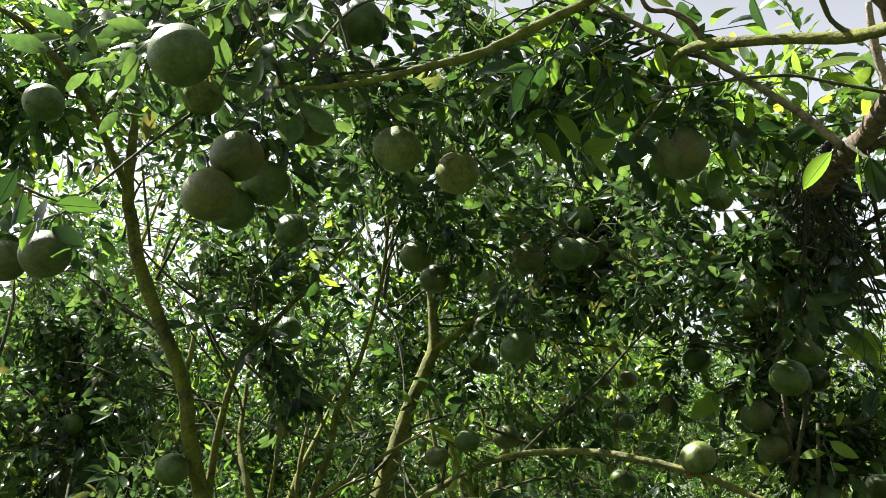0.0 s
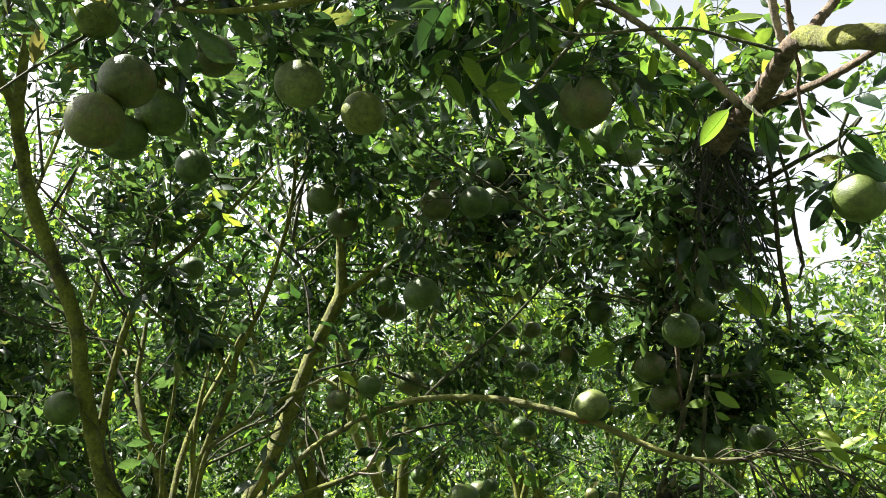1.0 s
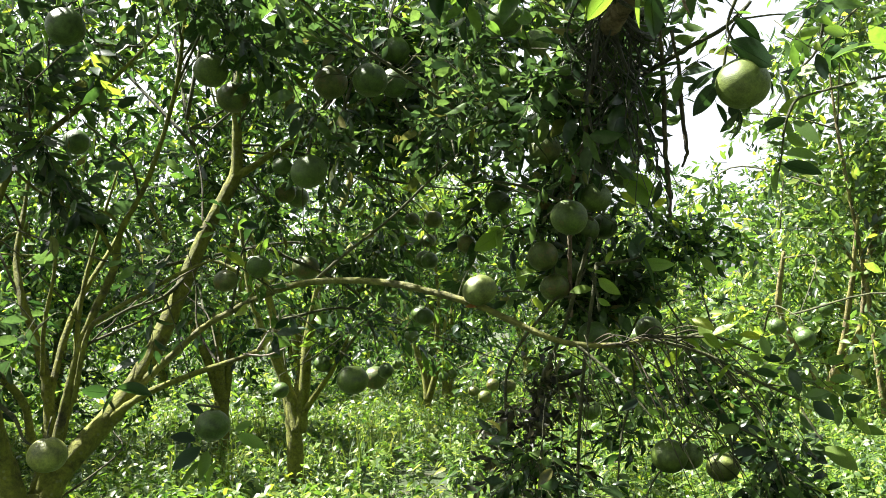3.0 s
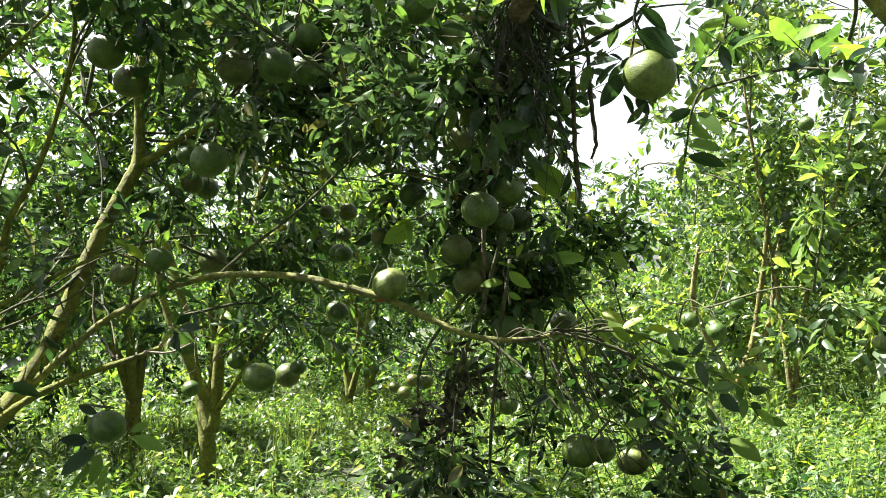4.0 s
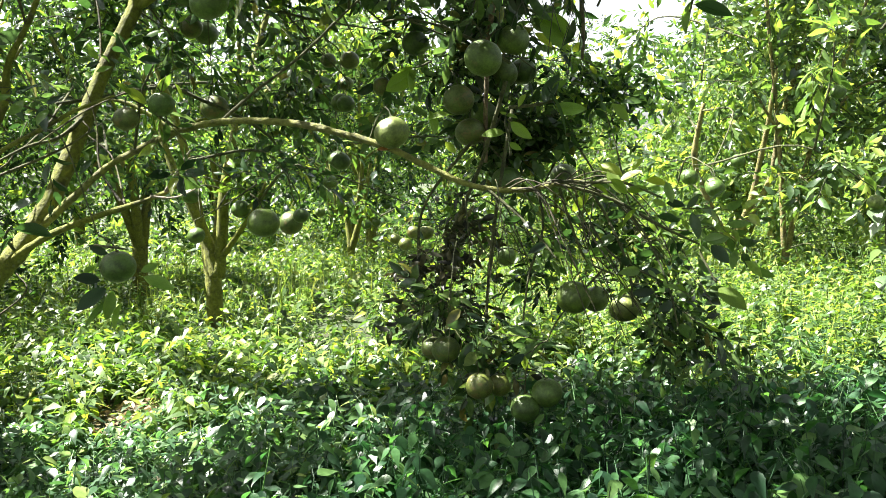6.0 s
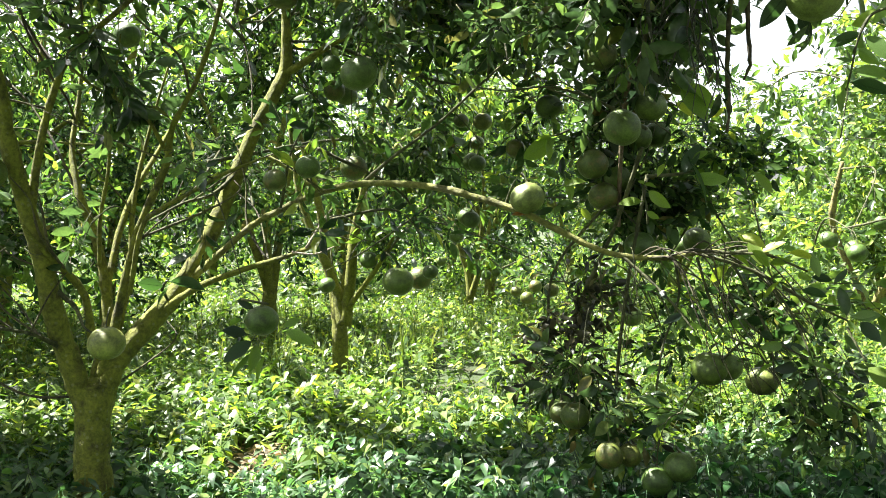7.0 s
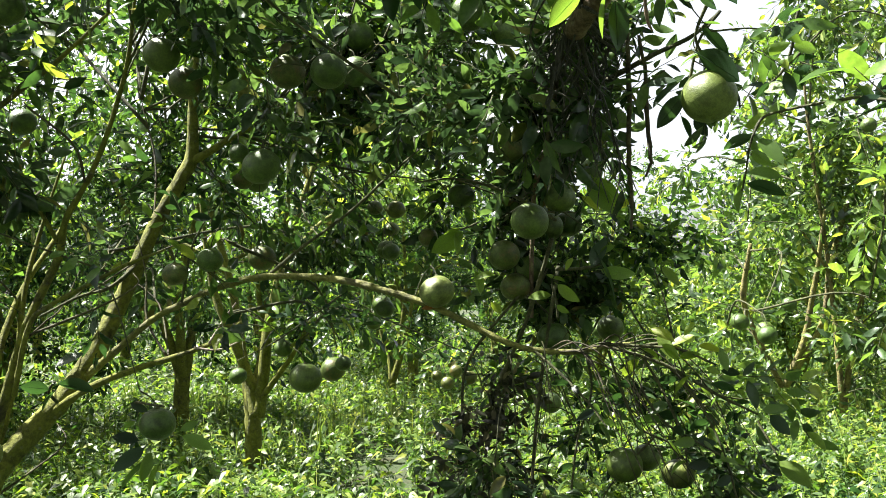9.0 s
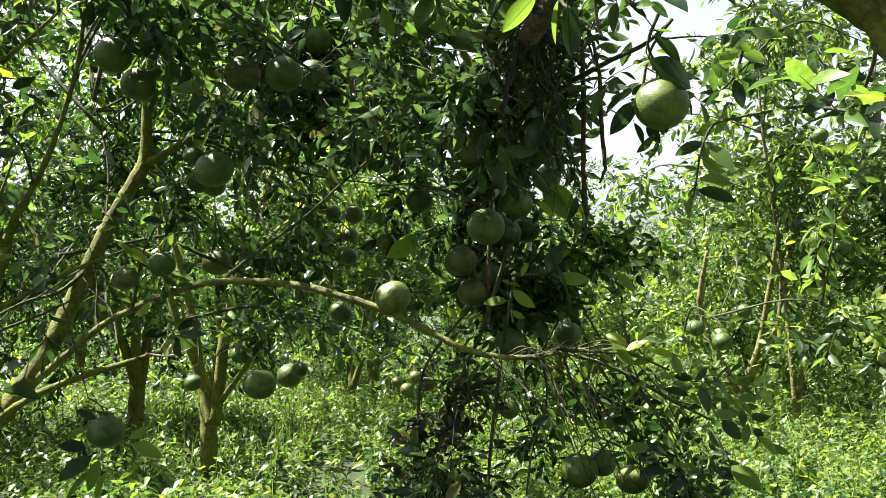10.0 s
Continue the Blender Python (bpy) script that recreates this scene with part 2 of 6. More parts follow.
def tube_arrays(line, sides=8, rough=0.0):
    """Vertices and triangles of a tapered tube; line: rows of x, y, z, radius."""
    pts, rad = line[:, :3], np.maximum(line[:, 3], 0.0008)
    tan = np.gradient(pts, axis=0)
    tan /= np.linalg.norm(tan, axis=1)[:, None] + 1e-9
    ref = np.array((0.31, 0.17, 0.93)) if abs(tan[0, 2]) < 0.8 else np.array((0.93, 0.31, 0.17))
    side = np.cross(tan, ref)
    side /= np.linalg.norm(side, axis=1)[:, None] + 1e-9
    up = np.cross(side, tan)
    ang = np.arange(sides) * 2 * math.pi / sides
    rr = rad[:, None] * (1 + rough * rng.standard_normal((len(pts), sides)))
    v = pts[:, None, :] + rr[..., None] * (np.cos(ang)[None, :, None] * side[:, None, :] + np.sin(ang)[None, :, None] * up[:, None, :])
    v = np.vstack([v.reshape(-1, 3), pts[:1], pts[-1:]])
    n, tris = len(pts), []
    i = (np.arange(n - 1)[:, None] * sides + np.arange(sides)[None, :]).ravel()
    j = (np.arange(n - 1)[:, None] * sides + (np.arange(sides)[None, :] + 1) % sides).ravel()
    tris = np.vstack([np.c_[i, j, j + sides], np.c_[i, j + sides, i + sides]])
    k = np.arange(sides)
    a = n * sides
    caps = np.vstack([np.c_[np.full(sides, a), (k + 1) % sides, k], np.c_[np.full(sides, a + 1), (n - 1) * sides + k, (n - 1) * sides + (k + 1) % sides]])
    return v, np.vstack([tris, caps])


def joined(pieces):
    vs, ts, n = [], [], 0
    for v, t3 in pieces:
        vs.append(v)
        ts.append(t3 + n)
        n += len(v)
    return np.vstack(vs), np.vstack(ts)


def leaf_shape(length, width, fold, droop, detail, nettle=False):
    """A pointed leaf along +x, folded along its midrib and drooping. Vertices and triangles."""
    if nettle and detail == 1:
        st = [(0.24, 1.0), (0.60, 0.62)]
    elif nettle and detail == 2:
        st = [(0.13, 0.72), (0.34, 1.0), (0.67, 0.50)]
    elif nettle and detail:
        st = [(0.07, 0.50), (0.20, 0.92), (0.38, 0.97), (0.60, 0.60), (0.81, 0.24)]
    elif detail == 0:
        st = [(0.45, 1.0)]
    elif detail == 1:
        st = [(0.25, 0.8), (0.62, 0.92)]
    elif detail == 2:
        st = [(0.10, 0.45), (0.30, 0.92), (0.52, 1.0), (0.74, 0.76), (0.90, 0.36)]
    else:
        st = [(0.05, 0.26), (0.13, 0.56), (0.25, 0.86), (0.38, 0.98), (0.52, 1.0), (0.66, 0.88), (0.79, 0.66), (0.89, 0.39), (0.96, 0.16)]
    v = [(0, 0, 0)]
    for u, w in st:
        z = -droop * u * u * length
        y = 0.5 * w * width
        v += [(u * length, y, z + fold * y), (u * length, 0, z), (u * length, -y, z + fold * y)]
    v.append((length, 0, -droop * length))
    f = [(0, 2, 1), (0, 3, 2)]
    for i in range(len(st) - 1):
        a, b = 1 + 3 * i, 4 + 3 * i
        f += [(a, a + 1, b + 1), (a, b + 1, b), (a + 1, a + 2, b + 2), (a + 1, b + 2, b + 1)]
    e, last = 1 + 3 * (len(st) - 1), len(v) - 1
    f += [(e, e + 1, last), (e + 1, e + 2, last)]
    return np.array(v, float), np.array(f)


def turn_from_to(x_axis, roll):
    """Rotation that lays +x along x_axis, with a roll about it."""
    x = np.asarray(x_axis, float)
    x = x / np.linalg.norm(x)
    y = np.cross((0, 0, 1), x)
    if np.linalg.norm(y) < 1e-3:
        y = np.array((0, 1, 0.0))
    y /= np.linalg.norm(y)
    z = np.cross(x, y)
    c, s = math.cos(roll), math.sin(roll)
    return np.array([x, c * y + s * z, -s * y + c * z]).T


def spray(seed, detail, count=10, size=0.095, spread=0.30):
    """A leafy shoot along +x: leaves set alternately round a twig."""
    r = np.random.default_rng(seed)
    pieces = []
    for i in range(count):
        u = (i + 0.6 * r.random()) / count
        base = np.array((u * spread, 0.02 * math.sin(3 * u + seed), -0.05 * u * u))
        ang = i * 2.4 + r.normal(0, 0.5)
        out_way = np.array((0.55 + 0.5 * u, math.cos(ang), math.sin(ang) * 0.8 - 0.25))
        L = size * r.uniform(0.65, 1.25)
        v, f = leaf_shape(L, L * r.uniform(0.35, 0.46), r.uniform(0.15, 0.5), r.uniform(0.05, 0.45), detail)
        spin = r.normal(0, 0.7) * v[:, 0] / L
        v[:, 1], v[:, 2] = v[:, 1] * np.cos(spin) - v[:, 2] * np.sin(spin), v[:, 1] * np.sin(spin) + v[:, 2] * np.cos(spin)
        v = v @ turn_from_to(out_way, r.normal(0, 0.6)).T + base + 0.012 * out_way / np.linalg.norm(out_way)
        pieces.append((v, f))
    v, f = joined(pieces)
    stem = np.array([(0.0, 0, 0, 0.0024), (0.5 * spread, 0.02 * math.sin(1.5 + seed), -0.0125, 0.0018), (spread, 0.02 * math.sin(3 + seed), -0.05, 0.001)])
    sv, sf = tube_arrays(stem, 3)
    return v, f, sv, sf


SPRAYS = {d: [spray(100 + k, d) for k in range(10)] for d in (0, 1, 2)}


def scatter_sprays(places, ways, sizes, detail, r, kinds=SPRAYS):
    """Leaves and shoots for all the places at once."""
    kinds = kinds[detail]
    pick = r.integers(0, len(kinds), len(places))
    leaf, stem = [], []
    for k, (v, f, sv, sf) in enumerate(kinds):
        idx = np.nonzero(pick == k)[0]
        if not len(idx):
            continue
        mats = np.array([turn_from_to(ways[i], r.uniform(-1.2, 1.2)) * sizes[i] for i in idx])
        for verts, faces, store in ((v, f, leaf), (sv, sf, stem)):
            vv = np.einsum("nij,kj->nki", mats, verts) + places[idx][:, None, :]
            ff = faces[None] + (np.arange(len(idx)) * len(verts))[:, None, None]
            store.append((vv.reshape(-1, 3), ff.reshape(-1, 3)))
    return joined(leaf), joined(stem)


POOL = []                                 # points of branches, from which fruits hang
FRUITS = []                               # place, diameter, kind of rind


def pomelo(x, y, z, size, kind=0):
    FRUITS.append((x, y, z, size, kind))


# the pomelos, from the overhead boughs to the far rows
pomelo(-0.13, 3.73, 2.56, 0.150, 0)
pomelo(-0.05, 3.9, 2.49, 0.150, 1)
pomelo(0.38, 3.64, 2.48, 0.150, 1)
pomelo(0.54, 3.51, 2.45, 0.150, 0)
pomelo(0.76, 4.5, 2.74, 0.150, 0)
pomelo(0.27, 3.4, 2.04, 0.150, 0)
pomelo(0.23, 5.57, 2.31, 0.150, 0)
pomelo(-0.11, 3.98, 1.66, 0.111, 1)
pomelo(0.04, 3.98, 1.72, 0.116, 0)
pomelo(0.26, 4.7, 1.77, 0.150, 1)
pomelo(0.98, 3.59, 1.55, 0.150, 2)
pomelo(1.38, 3.95, 1.72, 0.150, 1)
pomelo(1.56, 4.14, 1.66, 0.150, 0)
pomelo(1.45, 4.01, 1.57, 0.150, 1)
pomelo(1.29, 3.26, 1.81, 0.150, 0)
pomelo(1.71, 4.25, 1.88, 0.150, 0)
pomelo(1.87, 4.39, 1.91, 0.150, 0)
pomelo(1.6, 3.77, 1.97, 0.150, 0)
pomelo(2.04, 4.49, 2.21, 0.150, 0)
pomelo(1.32, 4.54, 2.08, 0.150, 0)
pomelo(1.38, 3.81, 2.21, 0.150, 1)
pomelo(1.61, 3.96, 1.33, 0.150, 0)
pomelo(2.14, 4.52, 1.34, 0.150, 0)
pomelo(2.74, 6.1, 1.28, 0.150, 0)
pomelo(2.24, 5.87, 0.78, 0.150, 0)
pomelo(1.71, 3.42, 0.82, 0.150, 0)
pomelo(2.26, 4.39, 0.65, 0.150, 0)
pomelo(2.08, 3.68, 0.71, 0.150, 2)
pomelo(1.2, 3.67, 0.59, 0.129, 1)
pomelo(1.17, 3.78, 0.58, 0.116, 1)
pomelo(1.28, 3.44, 0.47, 0.117, 1)
pomelo(1.39, 3.5, 0.45, 0.105, 1)
pomelo(1.54, 3.33, 0.44, 0.132, 0)
pomelo(1.45, 3.35, 0.38, 0.127, 0)
pomelo(1, 5.23, 1.84, 0.120, 0)
pomelo(1.09, 5.61, 2, 0.106, 1)
pomelo(1.02, 5.64, 1.51, 0.129, 0)
pomelo(1.07, 6.54, 1.37, 0.114, 0)
pomelo(1.03, 5, 2.06, 0.115, 1)
pomelo(0.96, 5.41, 2.12, 0.102, 1)
pomelo(1.14, 4.59, 1.86, 0.106, 1)
pomelo(0.45, 4.04, 1.18, 0.150, 0)
pomelo(0.67, 5.34, 1.12, 0.150, 1)
pomelo(0.71, 5.07, 1.17, 0.095, 0)
pomelo(0.06, 6.58, 1.01, 0.132, 0)
pomelo(-0.17, 3.87, 1.03, 0.150, 0)
pomelo(-0.77, 3.62, 0.98, 0.150, 2)
pomelo(1.56, 2.36, 2.08, 0.161, 2)
pomelo(3.82, 5.63, 1.21, 0.143, 0)
pomelo(3.87, 6.07, 1.3, 0.142, 0)
pomelo(-1.46, 4.81, 1.5, 0.122, 0)
pomelo(-2.3, 6.62, 1.19, 0.133, 0)
pomelo(-0.91, 4.65, 2.47, 0.137, 0)
pomelo(2.13, 11.42, 0.8, 0.140, 0)
pomelo(2.35, 11.89, 0.8, 0.130, 0)
pomelo(2.51, 11.87, 1.04, 0.130, 0)
pomelo(1.52, 11.52, 0.99, 0.140, 0)
pomelo(2.02, 8.89, 0.75, 0.122, 1)
pomelo(1.92, 7.89, 0.76, 0.130, 1)
pomelo(2, 7.88, 0.87, 0.130, 1)
pomelo(1.66, 5.91, 0.98, 0.114, 1)
pomelo(0.4, 7.09, 1.18, 0.152, 0)
pomelo(0.03, 6.89, 1.31, 0.147, 0)
pomelo(-0.56, 1.69, 2.49, 0.150, 0)
pomelo(-0.55, 2.14, 2.43, 0.150, 1)
pomelo(-0.62, 2.11, 2.31, 0.150, 1)
pomelo(-0.54, 2.45, 2.47, 0.150, 0)
pomelo(-0.64, 2.41, 2.38, 0.144, 0)
pomelo(-0.42, 2.67, 2.76, 0.150, 1)
pomelo(-0.11, 2.3, 2.48, 0.150, 2)
pomelo(0.07, 2.63, 2.52, 0.150, 2)
pomelo(-0.01, 5.36, 3.75, 0.150, 0)
pomelo(0.68, 2.15, 2.33, 0.150, 1)
pomelo(-1.47, 2.85, 3.04, 0.150, 0)
pomelo(-1.19, 2.37, 2.27, 0.150, 1)
pomelo(-1.43, 2.58, 2.33, 0.150, 1)
pomelo(-0.2, 2.33, 2.94, 0.150, 0)
pomelo(-0.65, 3.44, 2.64, 0.150, 0)
pomelo(-0.81, 2.69, 2.92, 0.150, 2)
pomelo(0.74, 3.67, 3.15, 0.150, 0)
pomelo(0.76, 4.33, 2.87, 0.150, 0)
pomelo(0.44, 4.61, 2.77, 0.150, 1)
pomelo(1.09, 3.32, 2.65, 0.150, 0)
pomelo(1.53, 4.33, 2.92, 0.150, 0)
pomelo(0.15, 4.52, 2.3, 0.106, 0)
pomelo(-1.31, 3.88, 1.7, 0.150, 0)
pomelo(-2.07, 4.52, 2.02, 0.122, 0)
pomelo(0.16, 4.94, 2.23, 0.122, 1)
pomelo(4.59, 4.54, 2.47, 0.143, 0)
pomelo(4.2, 6.25, 1.22, 0.146, 0)
pomelo(4.58, 6.47, 1.42, 0.124, 0)
pomelo(4.68, 5, 1.08, 0.114, 2)
pomelo(0.71, 4.06, 2.61, 0.150, 0)
pomelo(4.35, 5.12, 2.65, 0.106, 0)
pomelo(4.49, 5.14, 1.86, 0.106, 0)
pomelo(0.97, 5.13, 1.48, 0.115, 0)
pomelo(1.01, 5.1, 1.82, 0.108, 0)
CAMERA_SPOT = np.array((0.25, 0.12, 1.42))   # where the camera stands; shoots that hide fruit from here are left out
SIGHTLINES = [(np.array(f[:3]), 0.47 * f[3] + 0.062, 0.96) for f in FRUITS]


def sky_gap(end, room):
    """A view-fitted opening: most shoots between the camera and this sky go."""
    SIGHTLINES.append((np.array(end), 0.5 * room, 0.8))


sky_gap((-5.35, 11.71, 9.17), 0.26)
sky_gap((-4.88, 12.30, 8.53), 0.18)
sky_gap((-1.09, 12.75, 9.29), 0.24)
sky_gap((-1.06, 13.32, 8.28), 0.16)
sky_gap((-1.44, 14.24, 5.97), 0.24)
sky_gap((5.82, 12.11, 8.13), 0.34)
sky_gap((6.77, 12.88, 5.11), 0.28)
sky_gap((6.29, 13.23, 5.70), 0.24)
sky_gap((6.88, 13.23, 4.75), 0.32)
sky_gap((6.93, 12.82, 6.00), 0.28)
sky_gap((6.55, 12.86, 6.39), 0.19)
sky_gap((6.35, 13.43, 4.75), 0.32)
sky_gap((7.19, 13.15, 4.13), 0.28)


def keeps_view(places, r):
    """Which shoots stay; most that hide fruit or bare limbs from the camera go."""
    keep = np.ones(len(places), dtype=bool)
    for end, room, share in SIGHTLINES:
        way = end - CAMERA_SPOT
        u = np.clip((places - CAMERA_SPOT) @ way / (way @ way), 0, 0.985)
        gap = np.linalg.norm(places - CAMERA_SPOT - u[:, None] * way, axis=1)
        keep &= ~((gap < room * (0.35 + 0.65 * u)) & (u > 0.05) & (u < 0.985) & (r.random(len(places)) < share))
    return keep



# openings in the crowns: where the sun falls through on limbs, fruit and ground, and how wide
SUN_SPOTS = []


def sun_gap(place, wide):
    SUN_SPOTS.append((place, wide))


sun_gap((-0.3, 3.55, 0.3), 0.24)
sun_gap((0.1, 4.6, 0.3), 0.26)
sun_gap((1.88, 3.3, 1.35), 0.2)
sun_gap((2.1, 3.2, 1.1), 0.08)
sun_gap((4.9, 6.3, 1.2), 0.5)
sun_gap((5.8, 6.4, 1.6), 0.5)
sun_gap((3.2, 5.2, 0.4), 0.6)
sun_gap((4.0, 6.0, 0.4), 0.7)
sun_gap((-1.25, 3.5, 0.3), 0.26)
sun_gap((-0.32, 4.3, 0.4), 0.3)
sun_gap((0.75, 4.1, 0.3), 0.22)
sun_gap((-0.33, 5.36, 0.1), 0.34)
sun_gap((-0.63, 6.65, 0.2), 0.36)
sun_gap((-1.81, 8.97, 0.2), 0.3)
sun_gap((0.9, 5.5, 0.3), 0.5)
sun_gap((0.4, 6.8, 0.3), 0.4)
sun_gap((1.4, 7.5, 0.3), 0.6)
sun_gap((-0.4, 8.0, 0.3), 0.5)
sun_gap((2.4, 7.0, 0.3), 0.6)
sun_gap((-1.6, 6.2, 0.3), 0.4)
sun_gap((-0.23, 5.13, 0.11), 0.34)
sun_gap((-0.62, 6.23, 0.17), 0.30)
sun_gap((0.83, 8.22, 0.2), 0.45)
sun_gap((1.44, 10.56, 0.2), 0.6)
sun_gap((0, 6.68, 0.2), 0.25)
sun_gap((-0.42, 4.55, 1.54), 0.07)
sun_gap((-0.32, 4.65, 1.81), 0.06)
sun_gap((-0.62, 4.46, 1.15), 0.05)
sun_gap((-0.22, 4.28, 1.46), 0.06)
sun_gap((1.55, 3.39, 1.3), 0.09)
sun_gap((-0.21, 4.37, 1.26), 0.06)
sun_gap((-0.95, 4.44, 1.43), 0.06)
sun_gap((-1.16, 4.11, 1.23), 0.05)
sun_gap((-0.87, 3.92, 0.98), 0.07)
sun_gap((2.05, 3.62, 0.75), 0.11)
sun_gap((1.52, 3.28, 0.49), 0.09)
sun_gap((1.54, 2.36, 2.1), 0.07)
sun_gap((0.95, 3.57, 1.57), 0.06)
sun_gap((1.2, 3.35, 1.68), 0.06)
sun_gap((1.3, 3.32, 1.63), 0.05)
sun_gap((1.24, 3.34, 1.54), 0.05)
sun_gap((-0.58, 4.53, 1.28), 0.07)
sun_gap((-0.42, 4.6, 1.56), 0.07)
sun_gap((-0.3, 4.66, 1.76), 0.07)
sun_gap((-0.2, 4.69, 2.05), 0.065)
sun_gap((-0.74, 4.43, 1.02), 0.07)
sun_gap((-0.15, 4.73, 2.2), 0.065)
sun_gap((-0.94, 4.15, 2.29), 0.065)
sun_gap((-1.1, 4.28, 1.25), 0.065)
sun_gap((-1.01, 4.37, 1.34), 0.065)
sun_gap((-0.84, 4.51, 1.63), 0.065)
sun_gap((-0.7, 4.33, 1.85), 0.065)
sun_gap((-0.32, 4.46, 1.47), 0.05)
sun_gap((-0.91, 4.25, 0.91), 0.08)
sun_gap((5.59, 7.59, 1.43), 0.30)
sun_gap((5.71, 7.62, 1.09), 0.25)
sun_gap((4.96, 7.77, 1.45), 0.22)
sun_gap((0.17, 7.29, 0.58), 0.12)
sun_gap((-1.38, 3.65, 2.37), 0.08)
sun_gap((-0.75, 6.86, 2.62), 0.12)
sun_gap((-0.03, 1.77, 2.39), 0.08)
sun_gap((-0.67, 4.61, 0.2), 0.22)
sun_gap((-0.25, 4.17, 0.2), 0.18)
sun_gap((0.29, 4.09, 0.2), 0.16)
sun_gap((-0.72, 3.61, 0.2), 0.12)
sun_gap((1.27, 2.39, 2.59), 0.17)
sun_gap((0.9, 2.33, 2.57), 0.15)
sun_gap((1.06, 1.53, 2.19), 0.06)
sun_gap((1.21, 2.25, 2.34), 0.06)
sun_gap((1.04, 2.18, 2.42), 0.08)
sun_gap((0.17, 7.15, 0.59), 0.15)
sun_gap((0.06, 2.6, 2.52), 0.07)
sun_gap((0.82, 1.69, 2.4), 0.10)
sun_gap((-0.13, 2.28, 2.5), 0.06)
sun_gap((-0.22, 4.85, 0.15), 0.3)
sun_gap((-0.5, 5.9, 0.15), 0.3)
sun_gap((3.9, 4.9, 0.5), 0.5)
sun_gap((-1.6, 3.75, 2.15), 0.12)
sun_gap((-1.78, 4.15, 1.9), 0.16)
sun_gap((-1.68, 4.35, 1.65), 0.14)
sun_gap((-1.42, 4.2, 1.8), 0.12)
sun_gap((-1.16, 4.2, 1.6), 0.1)
sun_gap((1.1, 6.0, 2.5), 0.42)
sun_gap((3.2, 4.4, 0.4), 0.4)


def lets_sun_in(places):
    ok = np.ones(len(places), dtype=bool)
    for spot, wide in SUN_SPOTS:
        rel = places - np.array(spot)
        along = rel @ np.array(to_sun)
        off = np.linalg.norm(rel - along[:, None] * np.array(to_sun), axis=1)
        ok &= ~((along > 0.03) & (off < wide))
    return ok


